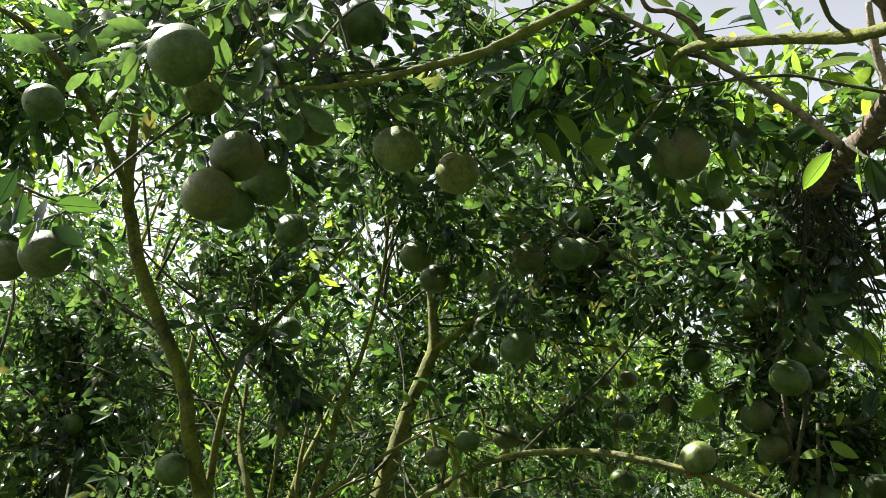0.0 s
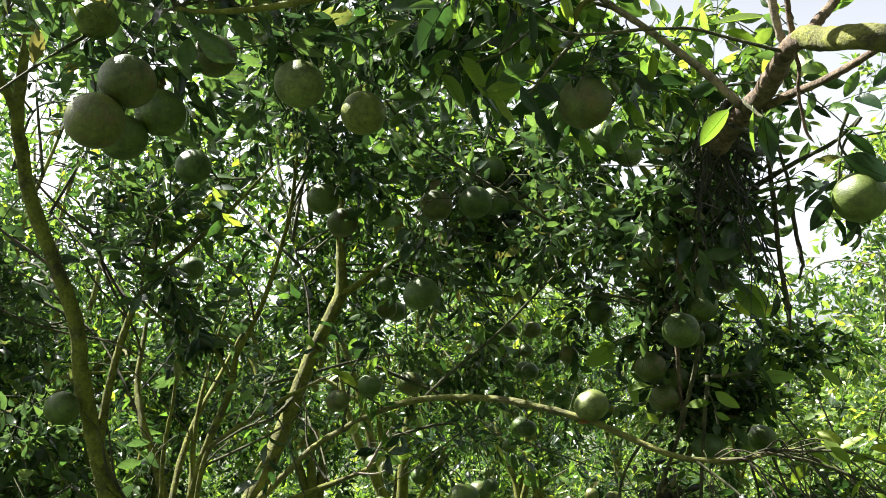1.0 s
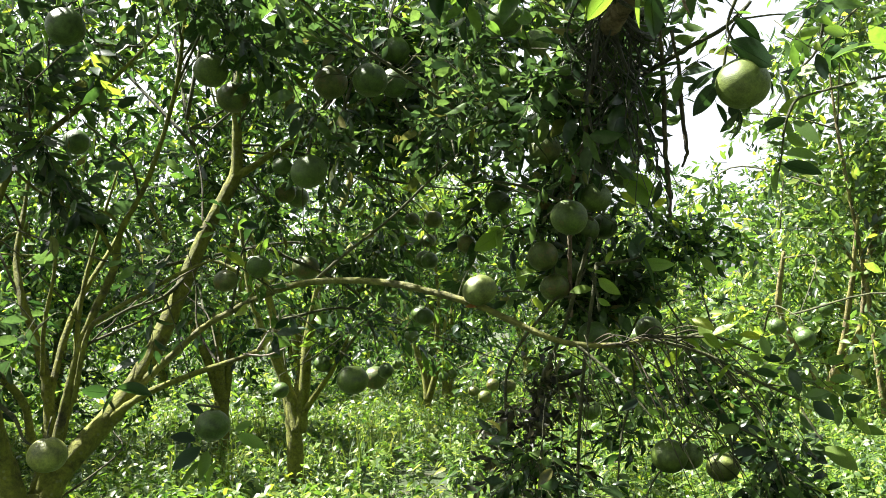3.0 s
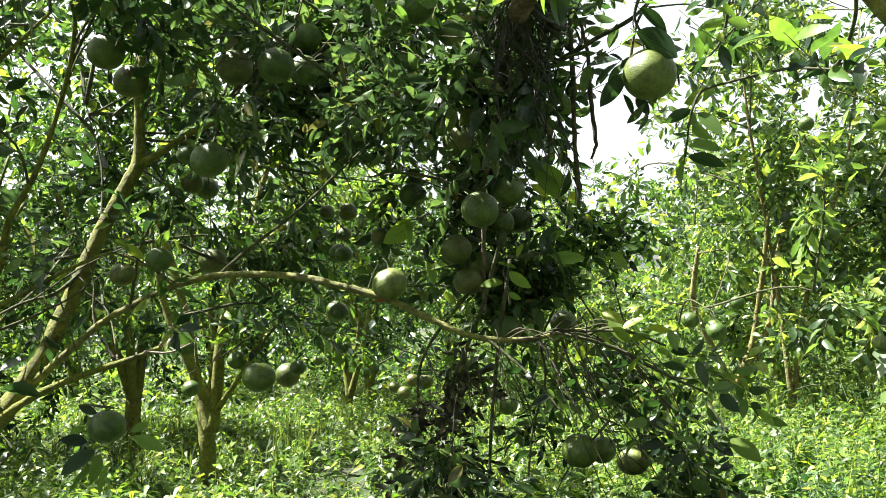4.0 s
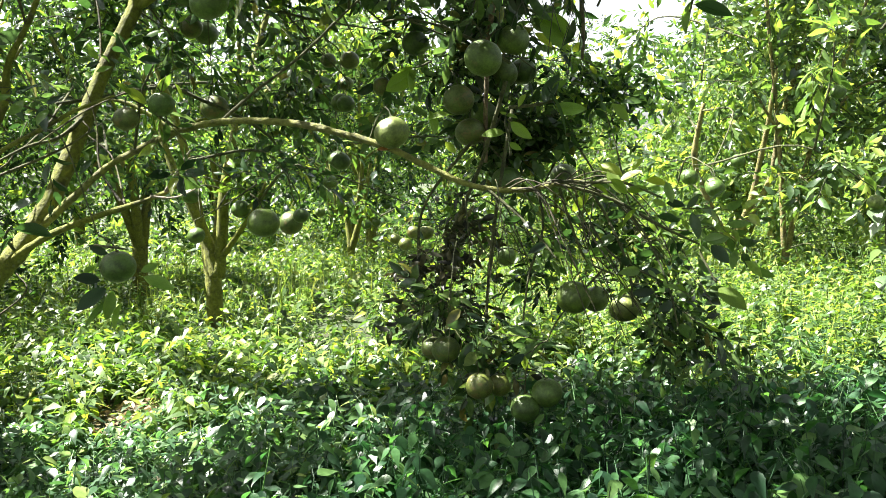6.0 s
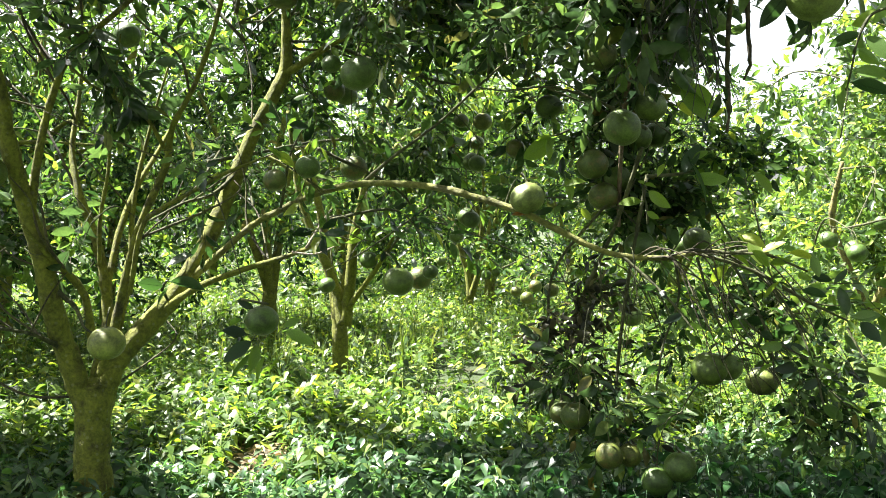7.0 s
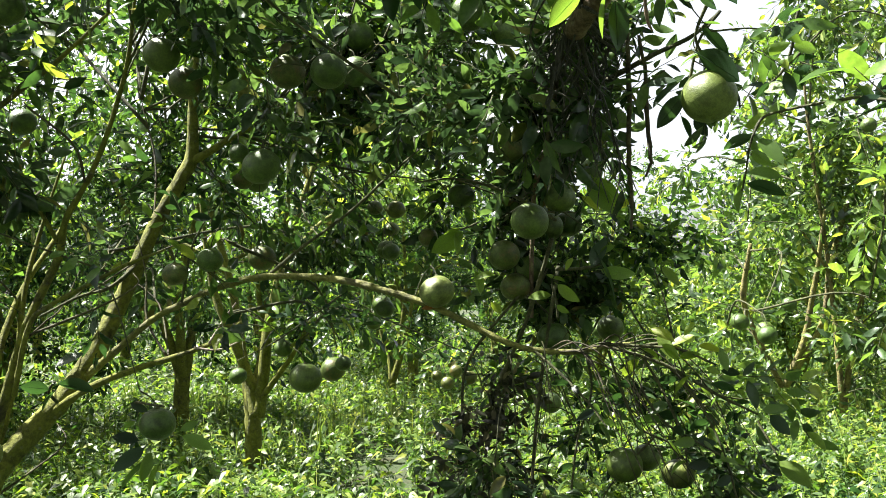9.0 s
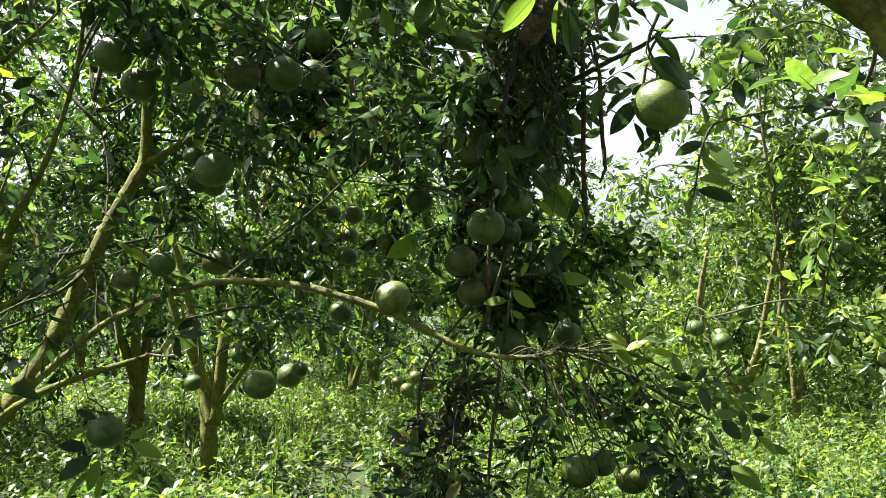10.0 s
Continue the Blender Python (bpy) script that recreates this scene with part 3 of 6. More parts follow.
class Tree:
    def __init__(self, label, base, bark=None, category="tree", name="pomelo_tree"):
        self.root = tagged(new(name), label, category, "pomelo trees in the orchard")
        self.root.location = base
        self.base = np.array(base, float)
        self.lines = []
        self.bark = bark or M_BARK
        self.bare = 0.0

    def limb(self, rows, name="limb", sides=12, mat=None, label="", rough=0.05, per=7):
        """A tapered limb; rows of x, y, z, radius in the world."""
        line = smooth_line(rows, per)
        wob = line.copy()
        n = len(wob)
        amp = 0.12 * line[:, 3].mean() + 0.002
        wob[:, :3] += amp * np.cumsum(rng.standard_normal((n, 3)), axis=0) / math.sqrt(n) * np.sin(np.linspace(0, math.pi, n))[:, None]
        wob[:, 3] *= 1 + (0.02 if line[:, 3].mean() > 0.03 else 0.06) * rng.standard_normal(n)
        self.lines.append(wob)
        POOL.append(wob[:, :3])
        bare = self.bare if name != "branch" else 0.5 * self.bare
        # limbs kept in the camera's view: shoots before them thinned by this share
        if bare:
            SIGHTLINES.extend((q[:3], q[3] + 0.045, bare) for q in wob[::3])
        v, f = tube_arrays(wob, sides, rough)
        return part(name, mesh_arrays(name, v - self.base, f, [mat or (M_TWIG if name == "branch" else self.bark)]), self.root, label)

    def crown(self, volumes, branches, shoots, detail, seed, leaf=None, size=1.0, sag=0.25, reach=1.5, name="crown", fruit=(), spread=12, thick=0.006):
        """Branches from the nearest limbs into the volumes (cx, cy, cz, rx, ry, rz), with leafy shoots along them."""
        r = np.random.default_rng(seed)
        pool = np.vstack([ln[len(ln) // 4:, :3] for ln in self.lines])
        share = np.array([v[3] * v[4] * v[5] for v in volumes]) ** 0.75
        share /= share.sum()
        twigs, places, ways, sizes, grown = [], [], [], [], []
        for k in range(branches + len(fruit)):
            c = np.array(volumes[r.choice(len(volumes), p=share)])
            d = r.standard_normal(3)
            d *= r.random() ** 0.45 / np.linalg.norm(d)
            end = c[:3] + d * c[3:]
            if k >= branches:
                f = fruit[k - branches]
                end = np.array((f[0] + r.normal(0, 0.03), f[1] + 0.04 + r.normal(0, 0.03), f[2] + 0.5 * f[3] + r.uniform(0.04, 0.1)))
            dist = np.linalg.norm(pool - end - np.array((0, 0, 0.15)), axis=1)
            near = np.argsort(dist)[:spread]
            start = pool[r.choice(near)]
            if grown and r.random() < 0.75:
                buds = np.vstack(grown)
                gaps = np.linalg.norm(buds - end, axis=1)
                if gaps.min() < np.linalg.norm(end - start):
                    start = buds[r.choice(np.argsort(gaps)[:3])]
            gap = np.linalg.norm(end - start)
            mid = 0.5 * (start + end) + r.normal(0, 0.10, 3) * gap + np.array((0, 0, sag * 0.5 * gap))
            r0 = 0.0025 + thick * min(gap, 1.6)
            line = smooth_line([(*start, r0), (*mid, r0 * 0.7), (*end, r0 * 0.35)], 5 if detail else 3)
            if k < branches and not lets_sun_in(line[2:, :3]).all():
                continue
            twigs.append(tube_arrays(line, 5 if detail else 4))
            POOL.append(line[:, :3])
            grown.append(line[len(line) // 2:, :3])
            u = r.random(shoots) ** 0.7
            at = 0.15 + 0.85 * u
            pts = np.array([np.interp(at, np.linspace(0, 1, len(line)), line[:, k]) for k in range(3)]).T
            pts = pts + r.normal(0, 0.05, pts.shape)
            along = (end - start) / (gap + 1e-6)
            w = along * 0.5 + r.normal(0, 0.75, (shoots, 3)) + np.array((0, 0, -0.15 - 0.4 * sag))
            places.append(pts)
            ways.append(w)
            sizes.append(size * r.uniform(0.7, 1.3, shoots))
        places, ways, sizes = np.vstack(places), np.vstack(ways), np.concatenate(sizes)
        unit = ways / np.linalg.norm(ways, axis=1)[:, None] * sizes[:, None]
        ok = keeps_view(places + 0.07 * unit, r) & keeps_view(places + 0.26 * unit, r) & lets_sun_in(places + 0.07 * unit) & lets_sun_in(places + 0.26 * unit) & (np.linalg.norm(places - CAMERA_SPOT, axis=1) > 1.0)
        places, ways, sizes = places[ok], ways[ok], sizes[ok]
        (lv, lf), (sv, sf) = scatter_sprays(places, ways, sizes, detail, r)
        tv, tf = joined(twigs + ([(sv, sf)] if detail else []))
        part("twig_growth", mesh_arrays("twig_growth", tv - self.base, tf, [M_TWIG]), self.root, "thin green twigs and leaf shoots", "stuff")
        return part(name, mesh_arrays(name, lv - self.base, lf, [leaf or M_LEAF], smooth=detail > 0), self.root, "crown of glossy green citrus leaves", "stuff")


# ------------------------------------------------------------------ ground
def ground_height(x, y):
    return 0.05 * np.sin(0.7 * x + 0.3) * np.cos(0.55 * y) + 0.025 * np.sin(2.1 * x + 1.3 * y)


steps = np.concatenate([-np.geomspace(1500, 16, 14), np.linspace(-15, 22, 150), np.geomspace(23, 1500, 14)])
gx, gy = np.meshgrid(steps, steps)
gz = ground_height(gx, gy) * np.exp(-((gx ** 2 + gy ** 2) / 40 ** 2))
n = len(steps)
a = (np.arange(n - 1)[:, None] * n + np.arange(n - 1)[None, :]).ravel()
gt = np.vstack([np.c_[a, a + 1, a + n + 1], np.c_[a, a + n + 1, a + n]])
ground = tagged(new("ground", mesh_arrays("ground", np.c_[gx.ravel(), gy.ravel(), gz.ravel()], gt, [M_SOIL])), "dark orchard soil under low weeds", "ground", kind="structure")

# ------------------------------------------------------------------ the forked tree
t1 = Tree("mossy pomelo tree forking low into leaning limbs", (-0.98, 4.1, 0))
t1.bare = 0.35
t1.limb([(-0.99, 4.14, 0.0, 0.112), (-0.99, 4.16, 0.12, 0.094), (-1.01, 4.19, 0.32, 0.083), (-1.01, 4.23, 0.52, 0.080), (-1.02, 4.26, 0.66, 0.086), (-1.02, 4.27, 0.73, 0.05)], "trunk", 16)
t1.limb([(-1.0, 4.24, 0.53, 0.058), (-0.92, 4.3, 0.79, 0.055), (-0.79, 4.37, 0.96, 0.053), (-0.65, 4.46, 1.13, 0.049), (-0.52, 4.53, 1.35, 0.047), (-0.4, 4.6, 1.63, 0.042), (-0.28, 4.65, 1.93, 0.037), (-0.17, 4.68, 2.15, 0.036), (-0.1, 4.71, 2.31, 0.035), (-0.09, 4.71, 2.53, 0.027), (-0.08, 4.7, 2.78, 0.021), (-0.01, 4.66, 3.08, 0.016), (0.09, 4.59, 3.42, 0.01)])
t1.limb([(-0.11, 4.71, 2.28, 0.02352), (0, 4.66, 2.33, 0.02016), (0.17, 4.59, 2.43, 0.01764), (0.32, 4.48, 2.47, 0.01428), (0.52, 4.35, 2.54, 0.01092), (0.74, 4.2, 2.65, 0.00672)])
t1.limb([(-1.02, 4.23, 0.54, 0.055), (-1.1, 4.2, 0.84, 0.052), (-1.15, 4.15, 1.07, 0.049), (-1.18, 4.11, 1.33, 0.044), (-1.22, 4.04, 1.58, 0.04), (-1.24, 3.91, 1.86, 0.037), (-1.24, 3.82, 2.09, 0.033), (-1.36, 3.6, 2.56, 0.03), (-1.36, 3.47, 2.76, 0.028), (-1.35, 3.39, 2.85, 0.026), (-1.31, 3.32, 3.05, 0.02), (-1.26, 3.25, 3.22, 0.016), (-1.2, 3.19, 3.37, 0.013), (-1.1, 3.1, 3.56, 0.008)])
t1.limb([(-1.35, 3.41, 2.85, 0.01764), (-1.36, 3.28, 2.95, 0.01764), (-1.39, 3.14, 3.09, 0.01596), (-1.41, 2.97, 3.17, 0.01596), (-1.47, 2.82, 3.27, 0.01596), (-1.49, 2.72, 3.3, 0.01176), (-1.54, 2.56, 3.29, 0.00756)])
t1.limb([(-1.01, 4.31, 0.72, 0.0378), (-0.98, 4.41, 0.98, 0.0294), (-1, 4.44, 1.21, 0.0252), (-1.05, 4.47, 1.43, 0.02268), (-1.13, 4.49, 1.65, 0.01932), (-1.18, 4.57, 1.87, 0.01512), (-1.16, 4.64, 2.14, 0.01092), (-1.14, 4.7, 2.45, 0.00756)])
t1.limb([(-0.98, 4.27, 0.73, 0.03276), (-0.91, 4.27, 0.97, 0.02436), (-0.85, 4.26, 1.21, 0.02184), (-0.77, 4.23, 1.47, 0.01932), (-0.64, 4.2, 1.74, 0.01764), (-0.59, 4.14, 1.92, 0.01428), (-0.48, 4.08, 2.1, 0.0126), (-0.38, 4.01, 2.33, 0.01092), (-0.29, 3.9, 2.59, 0.00924), (-0.23, 3.75, 2.89, 0.00588)])
t1.limb([(-0.99, 4.42, 1.12, 0.01764), (-0.95, 4.55, 1.43, 0.01764), (-0.88, 4.66, 1.67, 0.01512), (-0.79, 4.77, 1.87, 0.01176), (-0.68, 4.87, 2.12, 0.00756)])
t1.limb([(-0.63, 4.19, 1.81, 0.01092), (-0.72, 4.16, 1.98, 0.00924), (-0.83, 4.12, 2.05, 0.0084), (-0.95, 4.08, 2.12, 0.00756), (-1.06, 4.02, 2.24, 0.00504)])
t1.limb([(-1.2, 4.05, 1.54, 0.021), (-1.17, 4.05, 1.75, 0.01764), (-1.1, 4.04, 2.03, 0.01596), (-1, 4.04, 2.25, 0.01428), (-0.81, 4.05, 2.43, 0.0126), (-0.6, 4.05, 2.62, 0.01092), (-0.39, 4.02, 2.83, 0.00672)])
t1.bare = 0.8
t1.limb([(-0.56, 4.47, 1.21, 0.021), (-0.4, 4.4, 1.34, 0.018), (-0.25, 4.32, 1.46, 0.016), (-0.11, 4.23, 1.53, 0.016), (0.06, 4.14, 1.6, 0.016), (0.24, 4.04, 1.64, 0.015), (0.43, 3.94, 1.64, 0.015), (0.63, 3.82, 1.61, 0.016), (0.79, 3.71, 1.56, 0.015), (0.97, 3.62, 1.49, 0.015), (1.13, 3.56, 1.4, 0.014), (1.26, 3.5, 1.33, 0.013), (1.36, 3.46, 1.3, 0.012), (1.51, 3.4, 1.29, 0.011), (1.63, 3.35, 1.31, 0.009), (1.72, 3.32, 1.32, 0.006)], mat=M_BARK_GREY, label="long arching limb with grey mossy bark")
t1.bare = 0.35
t1.limb([(-0.74, 4.39, 1.02, 0.02016), (-0.54, 4.4, 1.15, 0.01764), (-0.35, 4.38, 1.22, 0.01512), (-0.12, 4.36, 1.29, 0.0126), (0.04, 4.34, 1.35, 0.00924), (0.16, 4.3, 1.44, 0.00504)])
t1.limb([(0.01, 4.34, 1.34, 0.0084), (0.08, 4.3, 1.45, 0.00672), (0.14, 4.25, 1.53, 0.0042)], "branch", 7, M_DEAD)
t1.limb([(-0.06, 4.35, 1.32, 0.00756), (0.05, 4.29, 1.31, 0.00504), (0.16, 4.25, 1.35, 0.00336)], "branch", 7, M_DEAD)
t1.limb([(-0.34, 4.6, 1.75, 0.01344), (-0.47, 4.54, 1.63, 0.01008), (-0.61, 4.47, 1.58, 0.00756), (-0.76, 4.39, 1.49, 0.00588)], "branch", 7)
t1.limb([(-1.11, 4.2, 0.88, 0.01512), (-1.19, 4.02, 0.98, 0.00924), (-1.27, 3.84, 1.03, 0.00588)], "branch", 7)
t1.limb([(-1.18, 4.16, 1.2, 0.0126), (-1.04, 4.09, 1.1, 0.01092), (-0.97, 4, 1.01, 0.00588), (-0.89, 3.99, 0.96, 0.0042)], "branch", 7)
t1.limb([(0.28, 4.04, 1.64, 0.00924), (0.43, 3.98, 1.76, 0.00756), (0.64, 3.9, 1.91, 0.00672), (0.81, 3.8, 2.06, 0.00588), (0.95, 3.71, 2.18, 0.00336)], "branch", 7)
HANGING = []
t1.limb([(-0.83, 4.25, 1.14, 0.01344), (-0.75, 4.18, 1.45, 0.01176), (-0.65, 4.15, 1.54, 0.01092), (-0.48, 4.13, 1.63, 0.01008), (-0.34, 4.14, 1.71, 0.0084), (-0.17, 4.16, 1.78, 0.00504)])
t1.limb([(-1.02, 4.29, 0.92, 0.02016), (-1.04, 4.25, 1.13, 0.01848), (-1.11, 4.18, 1.26, 0.01596), (-1.15, 4.07, 1.34, 0.01176), (-1.2, 3.94, 1.47, 0.00672)])
t1.limb([(-1, 4.37, 1.27, 0.01176), (-0.98, 4.33, 1.49, 0.01008), (-0.92, 4.28, 1.74, 0.0084), (-0.87, 4.2, 2.05, 0.00588), (-0.82, 4.16, 2.36, 0.00336)])
t1.limb([(-0.97, 4.39, 0.79, 0.02016), (-0.93, 4.48, 1.01, 0.01848), (-0.9, 4.55, 1.26, 0.01596), (-0.89, 4.61, 1.59, 0.01344), (-0.82, 4.65, 1.94, 0.00924), (-0.7, 4.66, 2.33, 0.00504)])
# hanging twigs at the end of the long limb
HANGING.append((t1, t1.limb([(1.63, 3.36, 1.31, 0.008), (1.73, 3.25, 1.27, 0.007), (1.84, 3.2, 1.22, 0.007), (1.96, 3.12, 1.13, 0.006), (2.09, 3.04, 1.05, 0.004)], "branch", 7), len(t1.lines) - 1, 6, 0.075))
HANGING.append((t1, t1.limb([(1.35, 3.46, 1.3, 0.008), (1.43, 3.38, 1.21, 0.006), (1.51, 3.28, 1.1, 0.005), (1.55, 3.2, 1.01, 0.003)], "branch", 7), len(t1.lines) - 1, 6, 0.075))
HANGING.append((t1, t1.limb([(1.73, 3.25, 1.27, 0.006), (1.79, 3.21, 1.14, 0.006), (1.82, 3.12, 0.97, 0.005), (1.8, 3.05, 0.82, 0.003)], "branch", 7), len(t1.lines) - 1, 6, 0.075))
HANGING.append((t1, t1.limb([(1.63, 3.35, 1.29, 0.006), (1.69, 3.37, 1.12, 0.006), (1.76, 3.38, 0.98, 0.005), (1.88, 3.36, 0.91, 0.004)], "branch", 7), len(t1.lines) - 1, 6, 0.075))
HANGING.append((t1, t1.limb([(1.84, 3.2, 1.22, 0.006), (1.92, 3.14, 1.07, 0.005), (1.97, 3.08, 0.89, 0.004), (1.99, 3.04, 0.73, 0.004)], "branch", 7), len(t1.lines) - 1, 6, 0.075))
HANGING.append((t1, t1.limb([(1.55, 3.39, 1.29, 0.006), (1.58, 3.42, 1.12, 0.005), (1.51, 3.42, 0.92, 0.005), (1.47, 3.4, 0.74, 0.004)], "branch", 7), len(t1.lines) - 1, 6, 0.075))


# thin dark side branches of the forked tree
tw = np.random.default_rng(56)
reach = [ln for ln in t1.lines if ln[0, 3] > 0.012 and ln[-1, 0] < 0.3]
for k in range(34):
    ln = reach[int(tw.integers(len(reach)))]
    at = ln[int(tw.uniform(0.3, 0.8) * len(ln))]
    way = np.array((tw.normal(-0.15, 0.7), tw.normal(-0.1, 0.5), tw.uniform(0.35, 1.0)))
    way *= tw.uniform(0.45, 0.9) / np.linalg.norm(way)
    w = min(0.6 * at[3], tw.uniform(0.005, 0.009))
    bend = tw.normal(0, 0.06, 3)
    t1.limb([(*at[:3], w), (*(at[:3] + 0.4 * way + bend), 0.8 * w), (*(at[:3] + 0.75 * way + bend + tw.normal(0, 0.04, 3)), 0.55 * w), (*(at[:3] + way), 0.3 * w)], "branch", 6, M_BARK_DARK, per=5)


# bare wiry twigs that arch over and down from the tip of the long limb
tip = next(ln for ln in t1.lines if ln[-1, 0] > 1.6)
for k in range(13):
    x0, y0, z0 = tip[int(tw.uniform(0.78, 0.99) * len(tip)), :3]
    x1, y1, z1 = x0 + tw.uniform(0.05, 0.75), tw.uniform(2.85, 3.4), tw.uniform(0.5, 1.1)
    w, up = tw.uniform(0.0025, 0.0042), tw.uniform(-0.02, 0.06)
    t1.limb([(x0, y0, z0, w), (0.7 * x0 + 0.3 * x1, 0.6 * y0 + 0.4 * y1, z0 + up, w), (0.35 * x0 + 0.65 * x1 + tw.normal(0, 0.04), 0.3 * y0 + 0.7 * y1, z0 - 0.35 * (z0 - z1), 0.8 * w), (x1, y1, z1, 0.5 * w)], "branch", 5, M_BARK_DARK, per=5)


# ------------------------------------------------------------------ the tree overhead, with the dense hanging bough
t0 = Tree("brown pomelo tree arching overhead with a drooping bough", (1.95, 0.75, 0.0), M_BARK_BROWN)
t0.bare = 0.6
t0.limb([(1.95, 0.75, -0.1, 0.10), (1.97, 0.8, 0.5, 0.085), (1.92, 0.9, 1.15, 0.07), (1.66, 1.27, 1.7, 0.05), (1.53, 1.35, 1.87, 0.046), (1.47, 1.41, 2.01, 0.04), (1.27, 1.42, 2.09, 0.034), (1.07, 1.42, 2.13, 0.026), (1.07, 1.58, 2.21, 0.026), (1.07, 1.68, 2.27, 0.026), (1.06, 1.72, 2.28, 0.014)], "trunk", 16, M_BARK)
t0.limb([(1.06, 1.66, 2.26, 0.017), (1.06, 1.72, 2.28, 0.022), (1.1, 1.84, 2.3, 0.024), (1.19, 2.14, 2.33, 0.03), (1.22, 2.35, 2.35, 0.034), (1.22, 2.54, 2.32, 0.033)])
t0.limb([(1.08, 1.79, 2.29, 0.01), (1.06, 1.77, 2.34, 0.01), (1.05, 1.75, 2.41, 0.01), (1.03, 1.71, 2.49, 0.007)], mat=M_DEAD)
t0.limb([(1.07, 1.74, 2.28, 0.007), (1.06, 1.72, 2.33, 0.007), (1.05, 1.7, 2.38, 0.006), (1.03, 1.67, 2.45, 0.004)], "branch", 8, M_BARK_BROWN)
t0.limb([(1.07, 1.67, 2.28, 0.014), (1.09, 1.68, 2.3, 0.013), (1.12, 1.68, 2.33, 0.012), (1.17, 1.69, 2.38, 0.011), (1.2, 1.63, 2.44, 0.007)])
t0.limb([(1.21, 2.2, 2.31, 0.012), (1.23, 2.07, 2.3, 0.012), (1.25, 1.94, 2.28, 0.011), (1.27, 1.8, 2.27, 0.009), (1.29, 1.66, 2.27, 0.006)])
t0.limb([(1.06, 1.73, 2.28, 0.005), (1.08, 1.75, 2.23, 0.005), (1.08, 1.77, 2.18, 0.004), (1.1, 1.8, 2.1, 0.004), (1.11, 1.8, 2.07, 0.002)], "branch", 7, M_BARK_BROWN)
t0.bare = 0.0
t0.limb([(1.22, 2.45, 2.34, 0.033), (1.25, 2.6, 2.36, 0.026), (1.36, 3.05, 2.42, 0.018), (1.47, 3.48, 2.36, 0.016), (1.52, 3.85, 2.05, 0.014), (1.52, 3.96, 1.74, 0.011), (1.51, 3.97, 1.42, 0.009)], "bough")
for rows in ([(1.55, 3.75, 1.78, 0.011), (1.46, 3.9, 1.4, 0.009), (1.31, 3.98, 1.03, 0.008), (1.24, 3.93, 0.64, 0.005)], [(1.61, 3.85, 1.66, 0.009), (1.51, 3.83, 1.19, 0.008), (1.42, 3.74, 0.74, 0.007), (1.37, 3.65, 0.49, 0.004)],
             [(1.45, 3.96, 1.53, 0.008), (1.23, 4.07, 1.24, 0.007), (1.18, 4.06, 0.97, 0.006), (1.19, 4.02, 0.73, 0.004)], [(1.57, 3.74, 1.86, 0.008), (1.34, 3.74, 1.99, 0.008), (1.13, 3.74, 2.05, 0.005), (0.94, 3.78, 2.04, 0.004)],
             [(1.48, 3.16, 2.25, 0.01), (1.34, 3.27, 2.25, 0.009), (1.09, 3.37, 2.34, 0.008), (0.8, 3.52, 2.4, 0.006)]):
    t0.limb(rows, "branch", 6)
t0.bare = 0.6
t0.limb([(1.18, 2.26, 2.35, 0.013), (1.08, 2.22, 2.43, 0.012), (0.98, 2.18, 2.49, 0.011), (0.86, 2.14, 2.56, 0.010), (0.74, 2.09, 2.62, 0.009), (0.61, 2.05, 2.67, 0.007), (0.48, 1.99, 2.72, 0.004)], mat=M_DEAD, label="pale grey weathered limb")
t0.limb([(0.98, 1.52, 2.32, 0.015), (0.92, 1.61, 2.35, 0.014), (0.83, 1.69, 2.4, 0.013), (0.73, 1.77, 2.45, 0.013), (0.67, 1.83, 2.48, 0.013), (0.63, 1.9, 2.49, 0.009), (0.61, 1.99, 2.45, 0.005)], mat=M_BARK)
t0.limb([(0.68, 1.83, 2.48, 0.009), (0.65, 1.81, 2.53, 0.008), (0.6, 1.81, 2.57, 0.007), (0.55, 1.81, 2.59, 0.006), (0.52, 1.77, 2.68, 0.004)])
t0.limb([(0.47, 1.56, 2.54, 0.013), (0.37, 1.62, 2.5, 0.012), (0.25, 1.66, 2.47, 0.011), (0.12, 1.69, 2.43, 0.011), (-0.01, 1.72, 2.42, 0.01), (-0.14, 1.76, 2.42, 0.008), (-0.27, 1.79, 2.43, 0.006), (-0.35, 1.82, 2.46, 0.004)], mat=M_BARK)
t0.limb([(0.47, 1.56, 2.54, 0.013), (0.6, 1.49, 2.57, 0.015), (0.74, 1.41, 2.51, 0.015), (0.98, 1.52, 2.32, 0.016)])
t0.limb([(0.92, 1.61, 2.35, 0.007), (0.88, 1.61, 2.39, 0.006), (0.86, 1.59, 2.43, 0.006), (0.84, 1.56, 2.5, 0.004)], "branch", 7)
t0.limb([(1.05, 1.76, 2.28, 0.005), (0.95, 1.79, 2.33, 0.004), (0.86, 1.81, 2.37, 0.004), (0.75, 1.85, 2.39, 0.004), (0.59, 1.9, 2.41, 0.004), (0.5, 1.89, 2.47, 0.002)], "branch", 7)
t0.limb([(0.63, 1.93, 2.43, 0.005), (0.56, 1.99, 2.37, 0.005), (0.5, 2.03, 2.31, 0.003)], "branch", 7)
t0.limb([(1.22, 2.54, 2.32, 0.016), (1.36, 2.53, 2.47, 0.016), (1.45, 2.46, 2.54, 0.014)], "branch", 8)
t0.limb([(1.44, 2.81, 2.25, 0.010), (1.54, 2.64, 2.29, 0.008), (1.59, 2.49, 2.3, 0.006), (1.6, 2.35, 2.33, 0.005)], "branch", 8)
